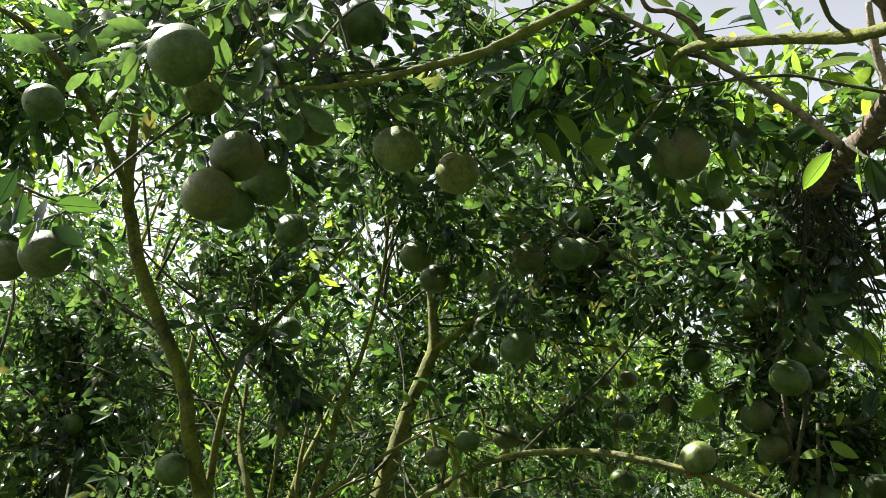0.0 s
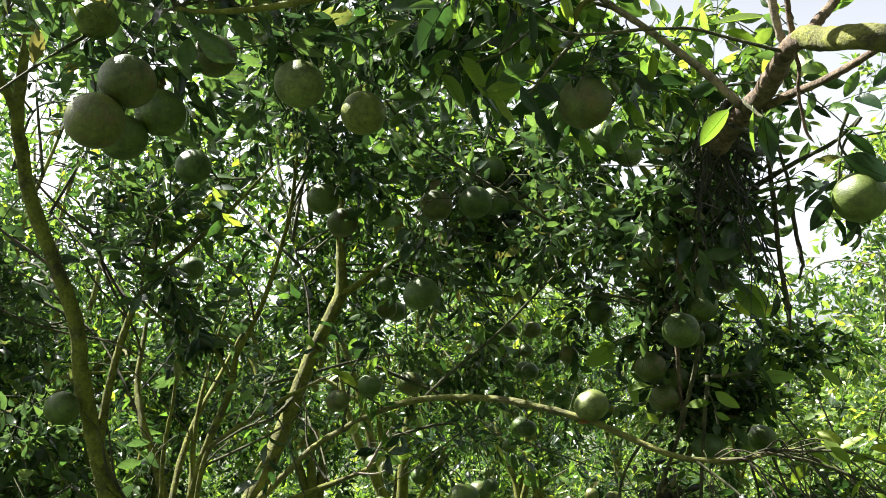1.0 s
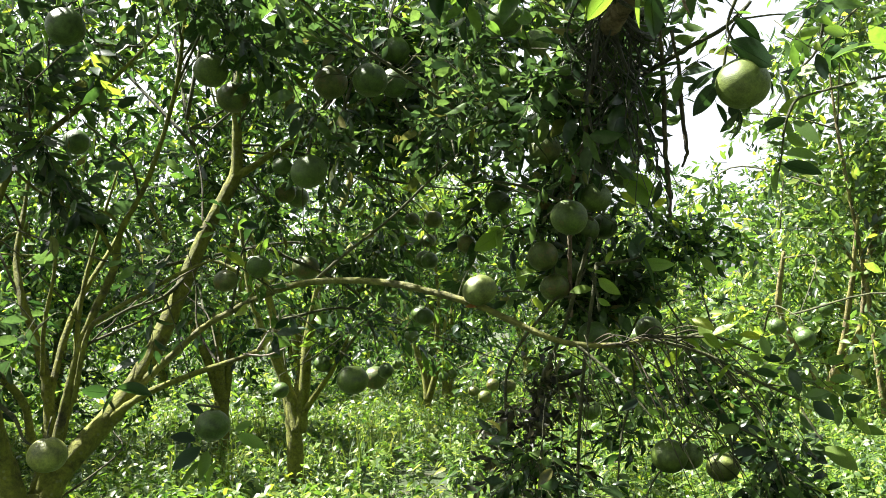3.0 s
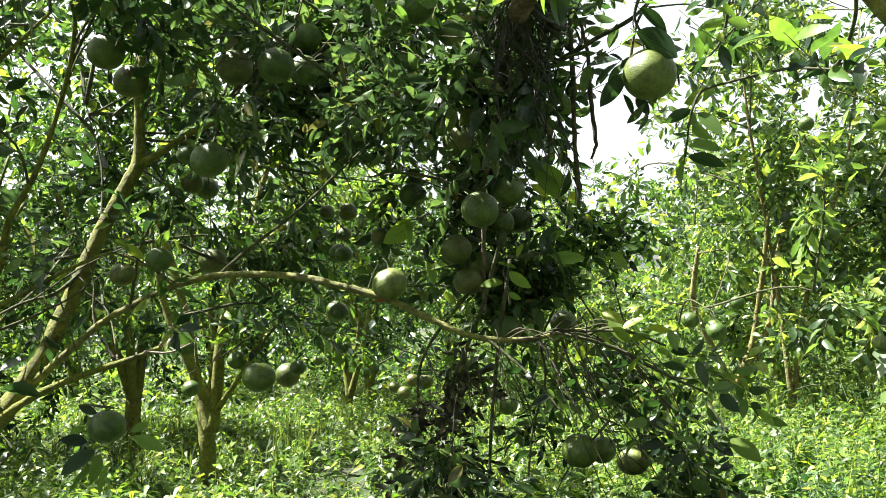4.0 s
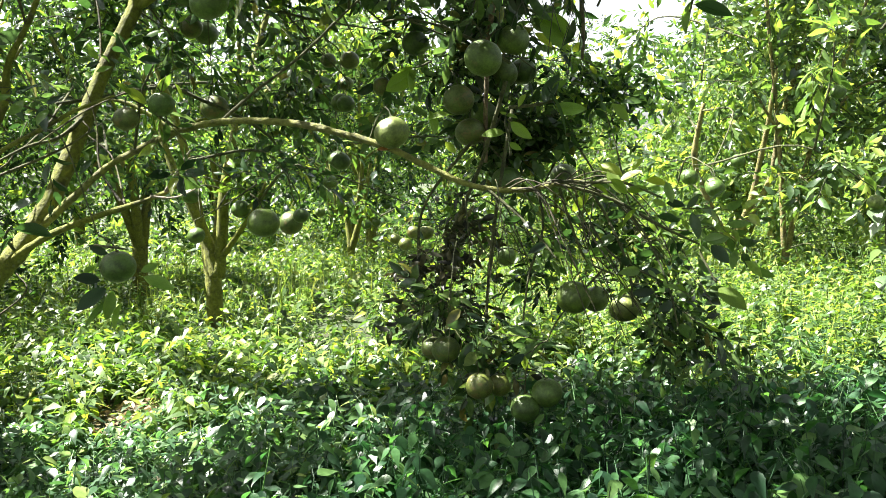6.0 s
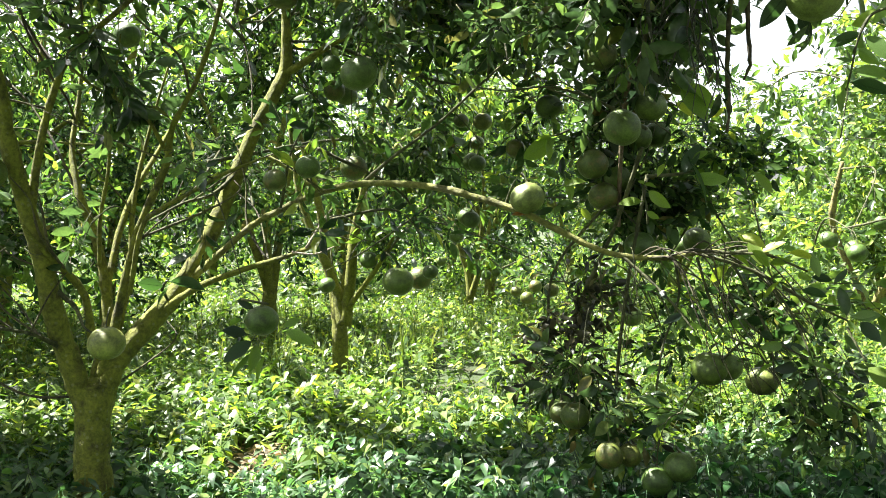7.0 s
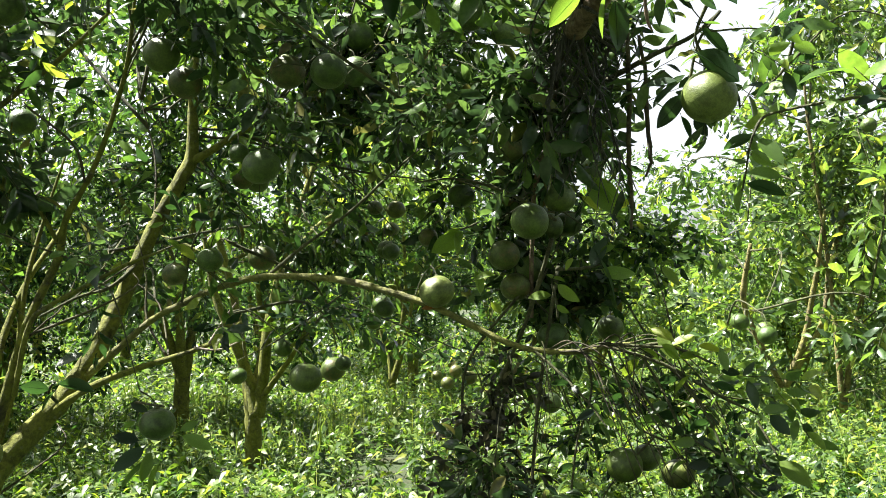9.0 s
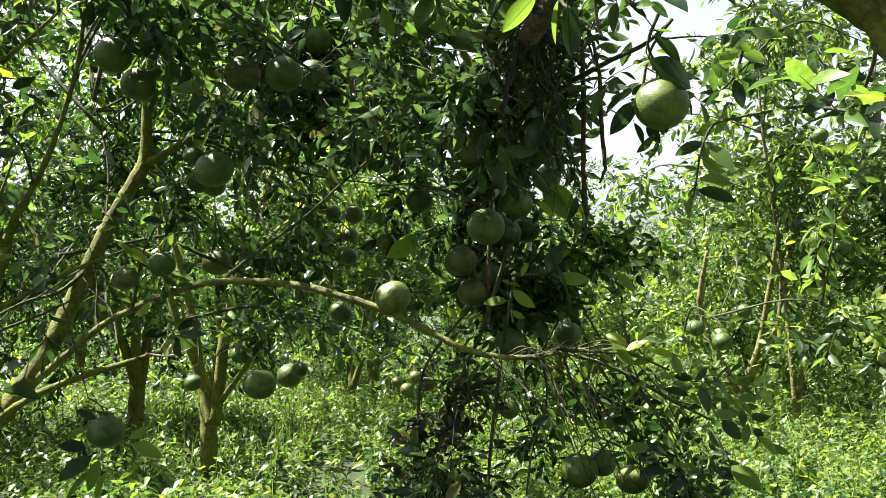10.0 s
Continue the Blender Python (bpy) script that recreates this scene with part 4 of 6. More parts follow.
t0.limb([(1.3, 2.88, 2.30, 0.005), (1.2, 2.93, 2.2, 0.004), (1.09, 2.98, 2.12, 0.003), (0.85, 3.07, 2.17, 0.002)], "branch", 8)
# thin twigs beside the big limb
HANGING.append((t0, t0.limb([(1.73, 1.7, 2.11, 0.006), (1.8, 1.8, 2.04, 0.005), (1.84, 1.93, 1.97, 0.005), (1.79, 2.03, 2, 0.004), (1.69, 2.17, 2, 0.004), (1.63, 2.22, 1.98, 0.004), (1.61, 2.26, 1.89, 0.003)], "branch", 7), len(t0.lines) - 1, 4, 0.075))
HANGING.append((t0, t0.limb([(1.67, 2.08, 2.25, 0.005), (1.67, 2.14, 2.12, 0.004), (1.63, 2.19, 2.06, 0.003), (1.61, 2.21, 2.04, 0.003)], "branch", 7), len(t0.lines) - 1, 4, 0.075))
HANGING.append((t0, t0.limb([(1.64, 1.45, 1.86, 0.007), (1.67, 1.52, 1.82, 0.007), (1.7, 1.58, 1.74, 0.005), (1.71, 1.66, 1.65, 0.004), (1.7, 1.67, 1.63, 0.003)], "branch", 7), len(t0.lines) - 1, 4, 0.075))
HANGING.append((t0, t0.limb([(1.77, 1.51, 1.73, 0.006), (1.73, 1.56, 1.7, 0.005), (1.74, 1.57, 1.65, 0.004), (1.78, 1.54, 1.59, 0.003)], "branch", 7), len(t0.lines) - 1, 4, 0.075))
HANGING.append((t0, t0.limb([(1.52, 2.27, 2.33, 0.006), (1.51, 2.33, 2.25, 0.004), (1.54, 2.34, 2.19, 0.004), (1.56, 2.35, 2.14, 0.003)], "branch", 7), len(t0.lines) - 1, 4, 0.075))

# thin bare twigs that droop below the bough like a curtain
tw = np.random.default_rng(55)
for k in range(26):
    x, y, z = 1.2 + 0.85 * tw.random(), tw.uniform(3.35, 3.95), tw.uniform(1.05, 1.4)
    dx, fall, w = tw.normal(0.10, 0.12), tw.uniform(0.3, 0.65), tw.uniform(0.0022, 0.0036)
    t0.limb([(x, y, z, w), (x + 0.35 * dx, y - 0.03, z + 0.03 - 0.2 * fall, w), (x + 0.8 * dx, y - 0.06, z - 0.6 * fall, 0.8 * w), (x + dx, y - 0.06, z - fall, 0.5 * w)], "branch", 4, per=4)

SIGHTLINES.extend((np.array((1.3, 2.72, z)), 0.08, 0.55) for z in (2.3, 2.2, 2.1, 2.0))   # shoots between the camera and the vine are thinned
SIGHTLINES.extend((np.array((x, 5.95, z)), 0.2, 0.5) for x, z in ((1.0, 2.55), (1.25, 2.4)))   # shoots thinned along the camera's line to the lit foliage behind

# ------------------------------------------------------------------ crowns of both near trees
def nearest_fruit(trees):
    """Shares the fruit out among the trees by their nearest limbs."""
    got = [[] for _ in trees]
    for f in FRUITS:
        gaps = [min(np.linalg.norm(ln[:, :3] - np.array(f[:3]) - (0, 0, 0.1), axis=1).min() for ln in tr.lines) for tr in trees]
        if min(gaps) < 2.2:
            got[int(np.argmin(gaps))].append(f)
    return got


own1, own0 = nearest_fruit([t1, t0])
t1.crown([(-1.7, 5.2, 3.2, 1.6, 1.1, 1.2), (0.0, 5.2, 3.2, 1.7, 1.2, 1.3), (1.2, 4.6, 2.9, 1.2, 1.0, 1.0), (-1.4, 4.8, 1.9, 1.3, 1.0, 0.6), (-1.5, 4.5, 2.5, 0.9, 0.7, 0.7), (-0.4, 5.2, 2.5, 0.7, 0.8, 0.4)], 345, 4, 1, 11, fruit=own1, size=0.95, spread=30, thick=0.0065)
t1.crown([(-1.7, 6.3, 3.9, 2.3, 0.9, 0.95), (0.6, 6.4, 4.0, 1.7, 0.9, 0.9)], 95, 6, 1, 14, size=0.95, spread=30, name="upper_crown")
t1.crown([(-2.3, 4.5, 2.2, 0.8, 0.8, 0.9), (-2.0, 4.4, 3.4, 0.8, 0.7, 0.5), (-1.2, 4.6, 2.9, 0.9, 0.6, 0.5), (-1.5, 4.4, 2.3, 0.9, 0.6, 0.4), (-2.0, 5.0, 1.6, 0.8, 0.5, 0.5), (-2.1, 5.0, 2.6, 0.9, 0.5, 0.5)], 250, 6, 1, 16, leaf=M_LEAF_SHADED, size=0.92, spread=30, name="side_crown")
t1.crown([(-1.75, 3.35, 3.45, 0.5, 0.4, 0.4)], 24, 6, 1, 17, size=0.95, spread=30, name="outer_crown")
t1.crown([(-2.2, 5.6, 1.5, 1.0, 0.7, 0.55), (-1.3, 6.0, 1.7, 0.8, 0.6, 0.4)], 80, 6, 1, 18, size=0.95, spread=40, thick=0.004, name="low_crown")
t1.crown([(-1.6, 4.05, 1.95, 0.7, 0.35, 0.75), (-1.3, 4.1, 1.5, 0.6, 0.3, 0.4), (-1.0, 4.1, 2.2, 0.5, 0.3, 0.45), (-1.9, 4.1, 2.65, 0.5, 0.3, 0.45)], 120, 4, 2, 19, leaf=M_LEAF_SHADED, size=1.12, spread=40, thick=0.005, name="front_crown")
t1.crown([(0.2, 5.5, 2.0, 0.7, 0.5, 0.35), (-0.5, 5.6, 1.8, 0.5, 0.5, 0.35), (0.9, 5.4, 1.9, 0.4, 0.4, 0.3)], 32, 5, 1, 34, leaf=M_LEAF_SHADED, size=0.9, spread=40, thick=0.004, name="inner_foliage")
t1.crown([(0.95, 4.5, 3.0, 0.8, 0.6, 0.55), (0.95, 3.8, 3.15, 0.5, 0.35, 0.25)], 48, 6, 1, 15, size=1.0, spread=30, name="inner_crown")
t1.crown([(0.55, 3.7, 2.6, 0.75, 0.35, 0.22), (0.9, 4.2, 2.55, 0.6, 0.5, 0.28), (-0.2, 3.5, 3.05, 0.75, 0.4, 0.28)], 50, 6, 2, 12, leaf=M_LEAF_SHADED, name="shaded_crown", size=1.02)
t1.crown([(1.87, 3.4, 1.12, 0.40, 0.35, 0.14), (2.14, 3.24, 1.04, 0.28, 0.3, 0.2)], 12, 3, 2, 13, leaf=M_LEAF_SUNLIT, sag=0.1, name="hanging_foliage", size=0.74)
t0.crown([(1.44, 3.41, 2.49, 0.28, 0.30, 0.36), (1.68, 4.04, 2.02, 0.20, 0.25, 0.40), (1.8, 4.21, 1.61, 0.18, 0.22, 0.28), (0.96, 3.63, 2.51, 0.48, 0.3, 0.16), (1.18, 2.98, 2.28, 0.2, 0.2, 0.3)], 124, 9, 2, 21, leaf=M_LEAF_SHADED, sag=0.0, name="hanging_bough", fruit=own0, size=0.82, spread=40, thick=0.003)
t0.crown([(1.49, 4.2, 1.05, 0.09, 0.10, 0.34), (2.24, 4.22, 1.83, 0.38, 0.4, 0.22), (1.69, 3.85, 1.01, 0.28, 0.25, 0.22), (1.79, 3.49, 1.05, 0.14, 0.14, 0.2), (2.0, 3.26, 0.82, 0.16, 0.2, 0.16), (2.27, 4.15, 1.91, 0.28, 0.3, 0.22)], 40, 5, 2, 22, leaf=M_LEAF, sag=-0.1, name="trailing_foliage", size=0.66, spread=40, thick=0.003)
t0.crown([(1.27, 3.98, 0.98, 0.10, 0.10, 0.30), (1.4, 3.85, 0.8, 0.10, 0.10, 0.25), (1.2, 4.05, 0.75, 0.08, 0.08, 0.2)], 14, 5, 2, 29, leaf=M_LEAF_WITHERED, sag=-0.1, name="withered_foliage", size=0.62, spread=30, thick=0.003)
t0.crown([(2.15, 3.3, 0.66, 0.22, 0.2, 0.18), (1.92, 3.3, 0.85, 0.2, 0.2, 0.2)], 11, 5, 2, 30, leaf=M_LEAF_SHADED, sag=-0.1, name="low_foliage", size=0.72, spread=60, thick=0.003)
t0.crown([(0.64, 2.37, 2.58, 0.50, 0.3, 0.18), (0.45, 2.4, 2.84, 0.45, 0.35, 0.18), (1.02, 2.51, 2.5, 0.28, 0.3, 0.18)], 26, 4, 2, 23, sag=0.1, leaf=M_LEAF, size=0.98, name="leafy_bough")
t0.crown([(1.31, 2.47, 2.63, 0.38, 0.3, 0.13), (1.24, 2.64, 2.84, 0.3, 0.3, 0.12)], 30, 3, 2, 28, sag=0.1, leaf=M_LEAF_SUNLIT, size=0.85, thick=0.003, name="sunlit_foliage")
t0.crown([(0.19, 2.72, 2.94, 0.55, 0.4, 0.28), (-0.64, 2.51, 2.98, 0.5, 0.4, 0.28)], 40, 6, 2, 25, leaf=M_LEAF_SHADED, size=1.02, spread=30, thick=0.004, name="shaded_crown")
t0.crown([(1.76, 2.06, 2.16, 0.40, 0.3, 0.10), (1.84, 1.71, 1.82, 0.2, 0.25, 0.15)], 6, 3, 2, 26, size=0.85, spread=30, thick=0.003, name="leafy_twig_growth")
t0.crown([(-0.55, 2.16, 2.59, 0.16, 0.12, 0.09), (-0.13, 2.34, 2.59, 0.14, 0.12, 0.06)], 12, 4, 2, 27, leaf=M_LEAF_SHADED, size=1.15, spread=20, thick=0.003, name="fruit_foliage")
t1.crown([(1.1, 6.0, 2.5, 0.6, 0.35, 0.4)], 26, 5, 1, 32, leaf=M_LEAF_SUNLIT, size=0.9, spread=40, thick=0.004, name="lit_crown")
t0.crown([(1.28, 2.74, 2.12, 0.2, 0.14, 0.24)], 12, 3, 2, 33, leaf=M_LEAF_SHADED, size=0.85, spread=30, thick=0.003, name="vine_foliage")
# crown part out of view overhead, added to shade the near ground
t0.crown([(1.7, 0.3, 3.4, 1.6, 1.1, 0.5)], 30, 9, 1, 24, size=1.1, name="canopy")


# ------------------------------------------------------------------ single leaves close to the camera
M_LEAF_DRY = leaf_material("dry_leaf", [(0.0, (0.22, 0.10, 0.03)), (1.0, (0.30, 0.16, 0.05))], (1.5, 1.2, 0.8), 0.6, "object", 0.3)
LEAVES = {}
for tone, mt in (("green", M_LEAF_SINGLE), ("young", M_LEAF_YOUNG), ("dry", M_LEAF_DRY)):
    for k, (wd, fold, droop) in enumerate(((0.42, 0.35, 0.10), (0.48, 0.22, 0.2), (0.40, 0.5, 0.3), (0.52, 0.3, 0.05))):
        v, f = leaf_shape(1.0, wd, fold, droop, 3)
        v[:, 2] += droop * v[:, 0]
        pv, pf = tube_arrays(np.array([(-0.14, 0, 0.03, 0.013), (0.0, 0, 0, 0.011), (0.9, 0, 0.0, 0.004)]), 4)
        pv[:, 2] -= droop * pv[:, 0] * pv[:, 0] - droop * pv[:, 0]
        v, f = joined([(v, f), (pv, pf)])
        LEAVES[tone, k] = mesh_arrays("leaf", v, f, [mt])
lr = np.random.default_rng(77)


def leaf(branch, base, tip, tone="green", flip=1):
    """One leaf of its own from base to tip, on a branch of a tree."""
    b, e = np.array(base, float), np.array(tip, float)
    size = np.linalg.norm(e - b)
    ob = new("leaf", LEAVES[tone, int(lr.integers(4))])
    ob.parent = branch
    origin = np.array(branch.parent.location)
    turn = turn_from_to(e - b, lr.normal(1.0, 0.35) * (1 if lr.random() < 0.5 else -1) * flip)
    m4 = np.eye(4)
    m4[:3, :3] = turn * size
    m4[:3, 3] = b - origin
    ob.matrix_basis = Matrix(m4.tolist())


def leafy(branch, line, count, size, tone="green", start=0.2):
    """Leaves set alternately along a thin branch."""
    for i in range(count):
        u = start + (1 - start) * (i + lr.random()) / count
        p = np.array([np.interp(u, np.linspace(0, 1, len(line)), line[:, k]) for k in range(3)])
        ang = i * 2.4
        way = np.array((math.cos(ang), 0.6 * math.sin(ang), -0.35 + 0.5 * lr.normal(0, 0.6)))
        leaf(branch, p, p + way / np.linalg.norm(way) * size * lr.uniform(0.7, 1.25), tone)


for tree, branch, k, count, size in HANGING:
    leafy(branch, tree.lines[k], count, size)
b = t0.limb([(1.58, 2.31, 2.32, 0.005), (1.53, 2.35, 2.24, 0.004), (1.51, 2.38, 2.13, 0.004), (1.52, 2.39, 2.09, 0.003)], "branch", 6)
leaf(b, (1.51, 2.3, 2.26), (1.57, 2.26, 2.17))
leaf(b, (1.51, 2.33, 2.2), (1.58, 2.23, 2.09), flip=-1)
leaf(b, (1.47, 2.38, 2.13), (1.39, 2.42, 2.12))
leaf(b, (1.47, 2.38, 2.12), (1.4, 2.4, 2.05))
leaf(b, (1.49, 2.38, 2.09), (1.43, 2.44, 2))
leaf(b, (1.49, 2.4, 2.03), (1.51, 2.39, 1.96))
leaf(b, (1.56, 2.45, 2.04), (1.6, 2.45, 1.98))
leaf(b, (1.58, 2.43, 2.17), (1.65, 2.37, 2.2))
b = t0.limb([(1.63, 2.22, 1.98, 0.004), (1.61, 2.24, 1.92, 0.003), (1.61, 2.27, 1.84, 0.003), (1.6, 2.28, 1.79, 0.003)], "branch", 6)
leaf(b, (1.62, 2.24, 1.94), (1.55, 2.28, 1.91))
leaf(b, (1.63, 2.23, 1.93), (1.67, 2.18, 1.85))
leaf(b, (1.62, 2.25, 1.9), (1.69, 2.26, 1.86))
leaf(b, (1.61, 2.26, 1.87), (1.55, 2.3, 1.86))
leaf(b, (1.61, 2.26, 1.84), (1.69, 2.22, 1.82))
leaf(b, (1.6, 2.27, 1.82), (1.6, 2.3, 1.73))
leaf(b, (1.61, 2.27, 1.81), (1.7, 2.22, 1.77))
b = t0.limb([(1.69, 1.47, 1.89, 0.005), (1.67, 1.5, 1.86, 0.004), (1.66, 1.52, 1.83, 0.003)], "branch", 6)
leaf(b, (1.67, 1.5, 1.85), (1.62, 1.55, 1.85), "young")
leaf(b, (1.66, 1.51, 1.84), (1.62, 1.54, 1.81), "young")
leaf(b, (1.68, 1.49, 1.86), (1.71, 1.49, 1.79))
leaf(b, (1.77, 1.73, 1.95), (1.72, 1.78, 1.94), "young")
leaf(b, (1.76, 1.51, 1.78), (1.72, 1.56, 1.76), "young")
b = t0.limb([(0.39, 1.92, 2.67, 0.005), (0.35, 1.97, 2.61, 0.004), (0.31, 2.01, 2.55, 0.003)], "branch", 6)
leaf(b, (0.3, 2, 2.56), (0.22, 2.03, 2.44), flip=-1)
leaf(b, (0.26, 2.03, 2.52), (0.21, 2.08, 2.44))
leaf(b, (0.35, 1.98, 2.58), (0.42, 1.99, 2.55))
leaf(b, (0.34, 1.98, 2.6), (0.27, 1.97, 2.62), "young")
b = t0.limb([(0.52, 2, 2.48, 0.004), (0.46, 2.08, 2.46, 0.004), (0.37, 2.16, 2.46, 0.003), (0.29, 2.18, 2.44, 0.002)], "branch", 6)
leaf(b, (0.34, 2.15, 2.48), (0.4, 2.15, 2.36), "young")
leaf(b, (0.29, 2.18, 2.44), (0.35, 2.17, 2.33), "young")
leaf(b, (0.36, 2.17, 2.44), (0.37, 2.2, 2.36))
leaf(b, (0.27, 2.15, 2.49), (0.24, 2.19, 2.43))
leaf(b, (0.52, 2.04, 2.39), (0.43, 2.07, 2.37))
leaf(b, (0.49, 2.07, 2.35), (0.39, 2.1, 2.34), "young")
leaf(b, (0.49, 2.07, 2.35), (0.53, 2.07, 2.27))
leaf(b, (0.53, 2.06, 2.35), (0.59, 2.06, 2.3))
leaf(b, (0.5, 1.94, 2.5), (0.51, 1.98, 2.41))
leaf(b, (0.59, 1.9, 2.53), (0.61, 1.93, 2.45), "young")
leaf(b, (0.69, 2.1, 2.4), (0.8, 2.08, 2.37))
leaf(b, (0.88, 2.12, 2.46), (0.87, 2.16, 2.38), "young")
leaf(b, (0.95, 2.25, 2.36), (0.95, 2.27, 2.32), "young")
b = t0.limb([(1.17, 2.21, 2.34, 0.008), (1.17, 2.17, 2.3, 0.006), (1.18, 2.12, 2.25, 0.004)], "branch", 6)
leaf(b, (1.15, 2.13, 2.28), (1.15, 2.16, 2.17))
leaf(b, (1.17, 2.12, 2.26), (1.19, 2.16, 2.14))
leaf(b, (0.95, 1.87, 2.41), (1.06, 1.82, 2.4), "young")
leaf(b, (0.97, 1.87, 2.39), (1.05, 1.86, 2.33), "young")
leaf(b, (0.75, 1.67, 2.51), (0.78, 1.7, 2.43))
leaf(b, (1.12, 2.21, 2.32), (1.04, 2.26, 2.23))
b = t1.limb([(-1.21, 1.98, 2.39, 0.006), (-1.1, 2, 2.35, 0.005), (-1.03, 2, 2.31, 0.004), (-0.98, 2.03, 2.29, 0.002)], "branch", 6)
leaf(b, (-0.99, 2.01, 2.28), (-0.88, 2.04, 2.27))
leaf(b, (-1.01, 2.04, 2.23), (-0.93, 2.06, 2.17))
leaf(b, (-1.04, 2.02, 2.24), (-1.07, 2.01, 2.16))
leaf(b, (-1.07, 1.96, 2.36), (-1.11, 1.95, 2.26))
leaf(b, (-1.02, 2.03, 2.31), (-1.04, 2.03, 2.21))
leaf(b, (-1.07, 2, 2.32), (-1.1, 2.01, 2.23))
leaf(b, (-0.99, 2.05, 2.3), (-0.95, 2.08, 2.33), "young")
# bright climbing shoot and young leaves by the hanging bough
b = t0.limb([(1.4, 3.29, 1.43, 0.005), (1.39, 3.27, 1.5, 0.005), (1.37, 3.26, 1.56, 0.003), (1.38, 3.25, 1.6, 0.002)], "branch", 6)
leaf(b, (1.37, 3.26, 1.59), (1.41, 3.22, 1.57), "young")
leaf(b, (1.39, 3.25, 1.56), (1.46, 3.2, 1.49), "young")
leaf(b, (1.37, 3.27, 1.52), (1.28, 3.29, 1.51), "young")
leaf(b, (1.39, 3.27, 1.48), (1.43, 3.24, 1.45), "young")
leaf(b, (1.38, 3.25, 1.59), (1.35, 3.26, 1.6), "young")
b = t0.limb([(1.12, 3.41, 1.82, 0.005), (1.07, 3.4, 1.8, 0.005), (1.03, 3.39, 1.79, 0.003)], "branch", 6)
leaf(b, (1.05, 3.38, 1.78), (0.92, 3.38, 1.7), "young")
leaf(b, (1.04, 3.38, 1.79), (0.97, 3.38, 1.77), "young")
leaf(b, (1.02, 3.39, 1.78), (1.02, 3.37, 1.69), "young")
leaf(b, (1.2, 3.46, 1.61), (1.11, 3.48, 1.59), "young")
leaf(b, (1.18, 3.47, 1.5), (1.22, 3.46, 1.45), "young")
leaf(b, (1.12, 3.48, 1.63), (1.14, 3.48, 1.53), "young")
b = t0.limb([(1.47, 3.27, 2.01, 0.006), (1.5, 3.21, 1.97, 0.005), (1.54, 3.18, 1.94, 0.003)], "branch", 6)
leaf(b, (1.53, 3.19, 1.97), (1.61, 3.13, 1.86), "young")
leaf(b, (1.51, 3.21, 1.95), (1.59, 3.15, 1.82), "young")
leaf(b, (1.49, 3.22, 1.9), (1.55, 3.19, 1.84), "young")
b = t0.limb([(1.4, 3.29, 1.62, 0.007), (1.48, 3.19, 1.62, 0.006), (1.53, 3.13, 1.63, 0.004)], "branch", 6)
leaf(b, (1.51, 3.13, 1.66), (1.55, 3.08, 1.49))
leaf(b, (1.52, 3.13, 1.61), (1.63, 3.06, 1.59))
leaf(b, (1.52, 3.13, 1.67), (1.57, 3.1, 1.7))
leaf(b, (1.43, 3.18, 1.66), (1.4, 3.18, 1.61), "young")
leaf(b, (1.49, 3.14, 1.62), (1.55, 3.13, 1.73))
# leaves under the low fruit, and by the arching limb
b = t1.limb([(-0.25, 3.81, 1.13, 0.006), (-0.18, 3.78, 1.12, 0.006), (-0.13, 3.77, 1.11, 0.005)], "branch", 6)
leaf(b, (-0.22, 3.7, 0.99), (-0.32, 3.69, 1.01))
leaf(b, (-0.2, 3.7, 0.96), (-0.31, 3.65, 0.88))
leaf(b, (-0.18, 3.7, 0.91), (-0.28, 3.62, 0.81))
leaf(b, (-0.14, 3.67, 0.9), (-0.17, 3.63, 0.79))
leaf(b, (-0.17, 3.65, 0.95), (-0.2, 3.62, 0.84), "young")
leaf(b, (-0.06, 3.75, 0.99), (0.06, 3.75, 0.93))
leaf(b, (-0.07, 3.77, 1.01), (0, 3.8, 1.04))
leaf(b, (-0.2, 3.81, 1.09), (-0.27, 3.81, 1.13))
b = t1.limb([(-0.1, 4.18, 1.54, 0.007), (-0.07, 4.08, 1.66, 0.007), (-0.04, 4.03, 1.79, 0.005), (0.02, 3.97, 1.89, 0.004)], "branch", 6)
leaf(b, (-0.1, 3.97, 1.79), (-0.02, 3.98, 1.72), "young")
leaf(b, (0.1, 3.98, 1.81), (0.13, 3.99, 1.74), "young")
leaf(b, (0.02, 3.98, 1.77), (0.05, 3.98, 1.83), "young")
leaf(b, (-0.04, 3.96, 1.91), (0.05, 3.97, 1.9))
leaf(b, (-0.14, 3.97, 1.81), (-0.08, 3.97, 1.76), "young")
leaf(b, (0.96, 3.58, 1.48), (0.91, 3.58, 1.48), "dry")
b = t1.limb([(-0.66, 4.29, 1.1, 0.007), (-0.62, 4, 1.17, 0.007), (-0.58, 3.91, 1.22, 0.005)], "branch", 6)
leaf(b, (-0.6, 3.9, 1.19), (-0.7, 3.86, 1.21))
leaf(b, (-0.58, 3.9, 1.18), (-0.62, 3.87, 1.1))
leaf(b, (-0.57, 3.91, 1.21), (-0.42, 3.89, 1.17))
leaf(b, (-0.58, 3.91, 1.28), (-0.47, 3.93, 1.33))
b = t1.limb([(1.75, 3.37, 1.29, 0.006), (1.8, 3.24, 1.32, 0.006), (1.89, 3.14, 1.28, 0.005)], "branch", 6)
leaf(b, (1.8, 3.24, 1.36), (1.82, 3.18, 1.26), "young")
leaf(b, (1.9, 3.15, 1.28), (1.99, 3.07, 1.29), "young")
leaf(b, (1.83, 3.2, 1.31), (1.91, 3.16, 1.35), "young")
leaf(b, (1.78, 3.3, 1.39), (1.82, 3.25, 1.33), "young")
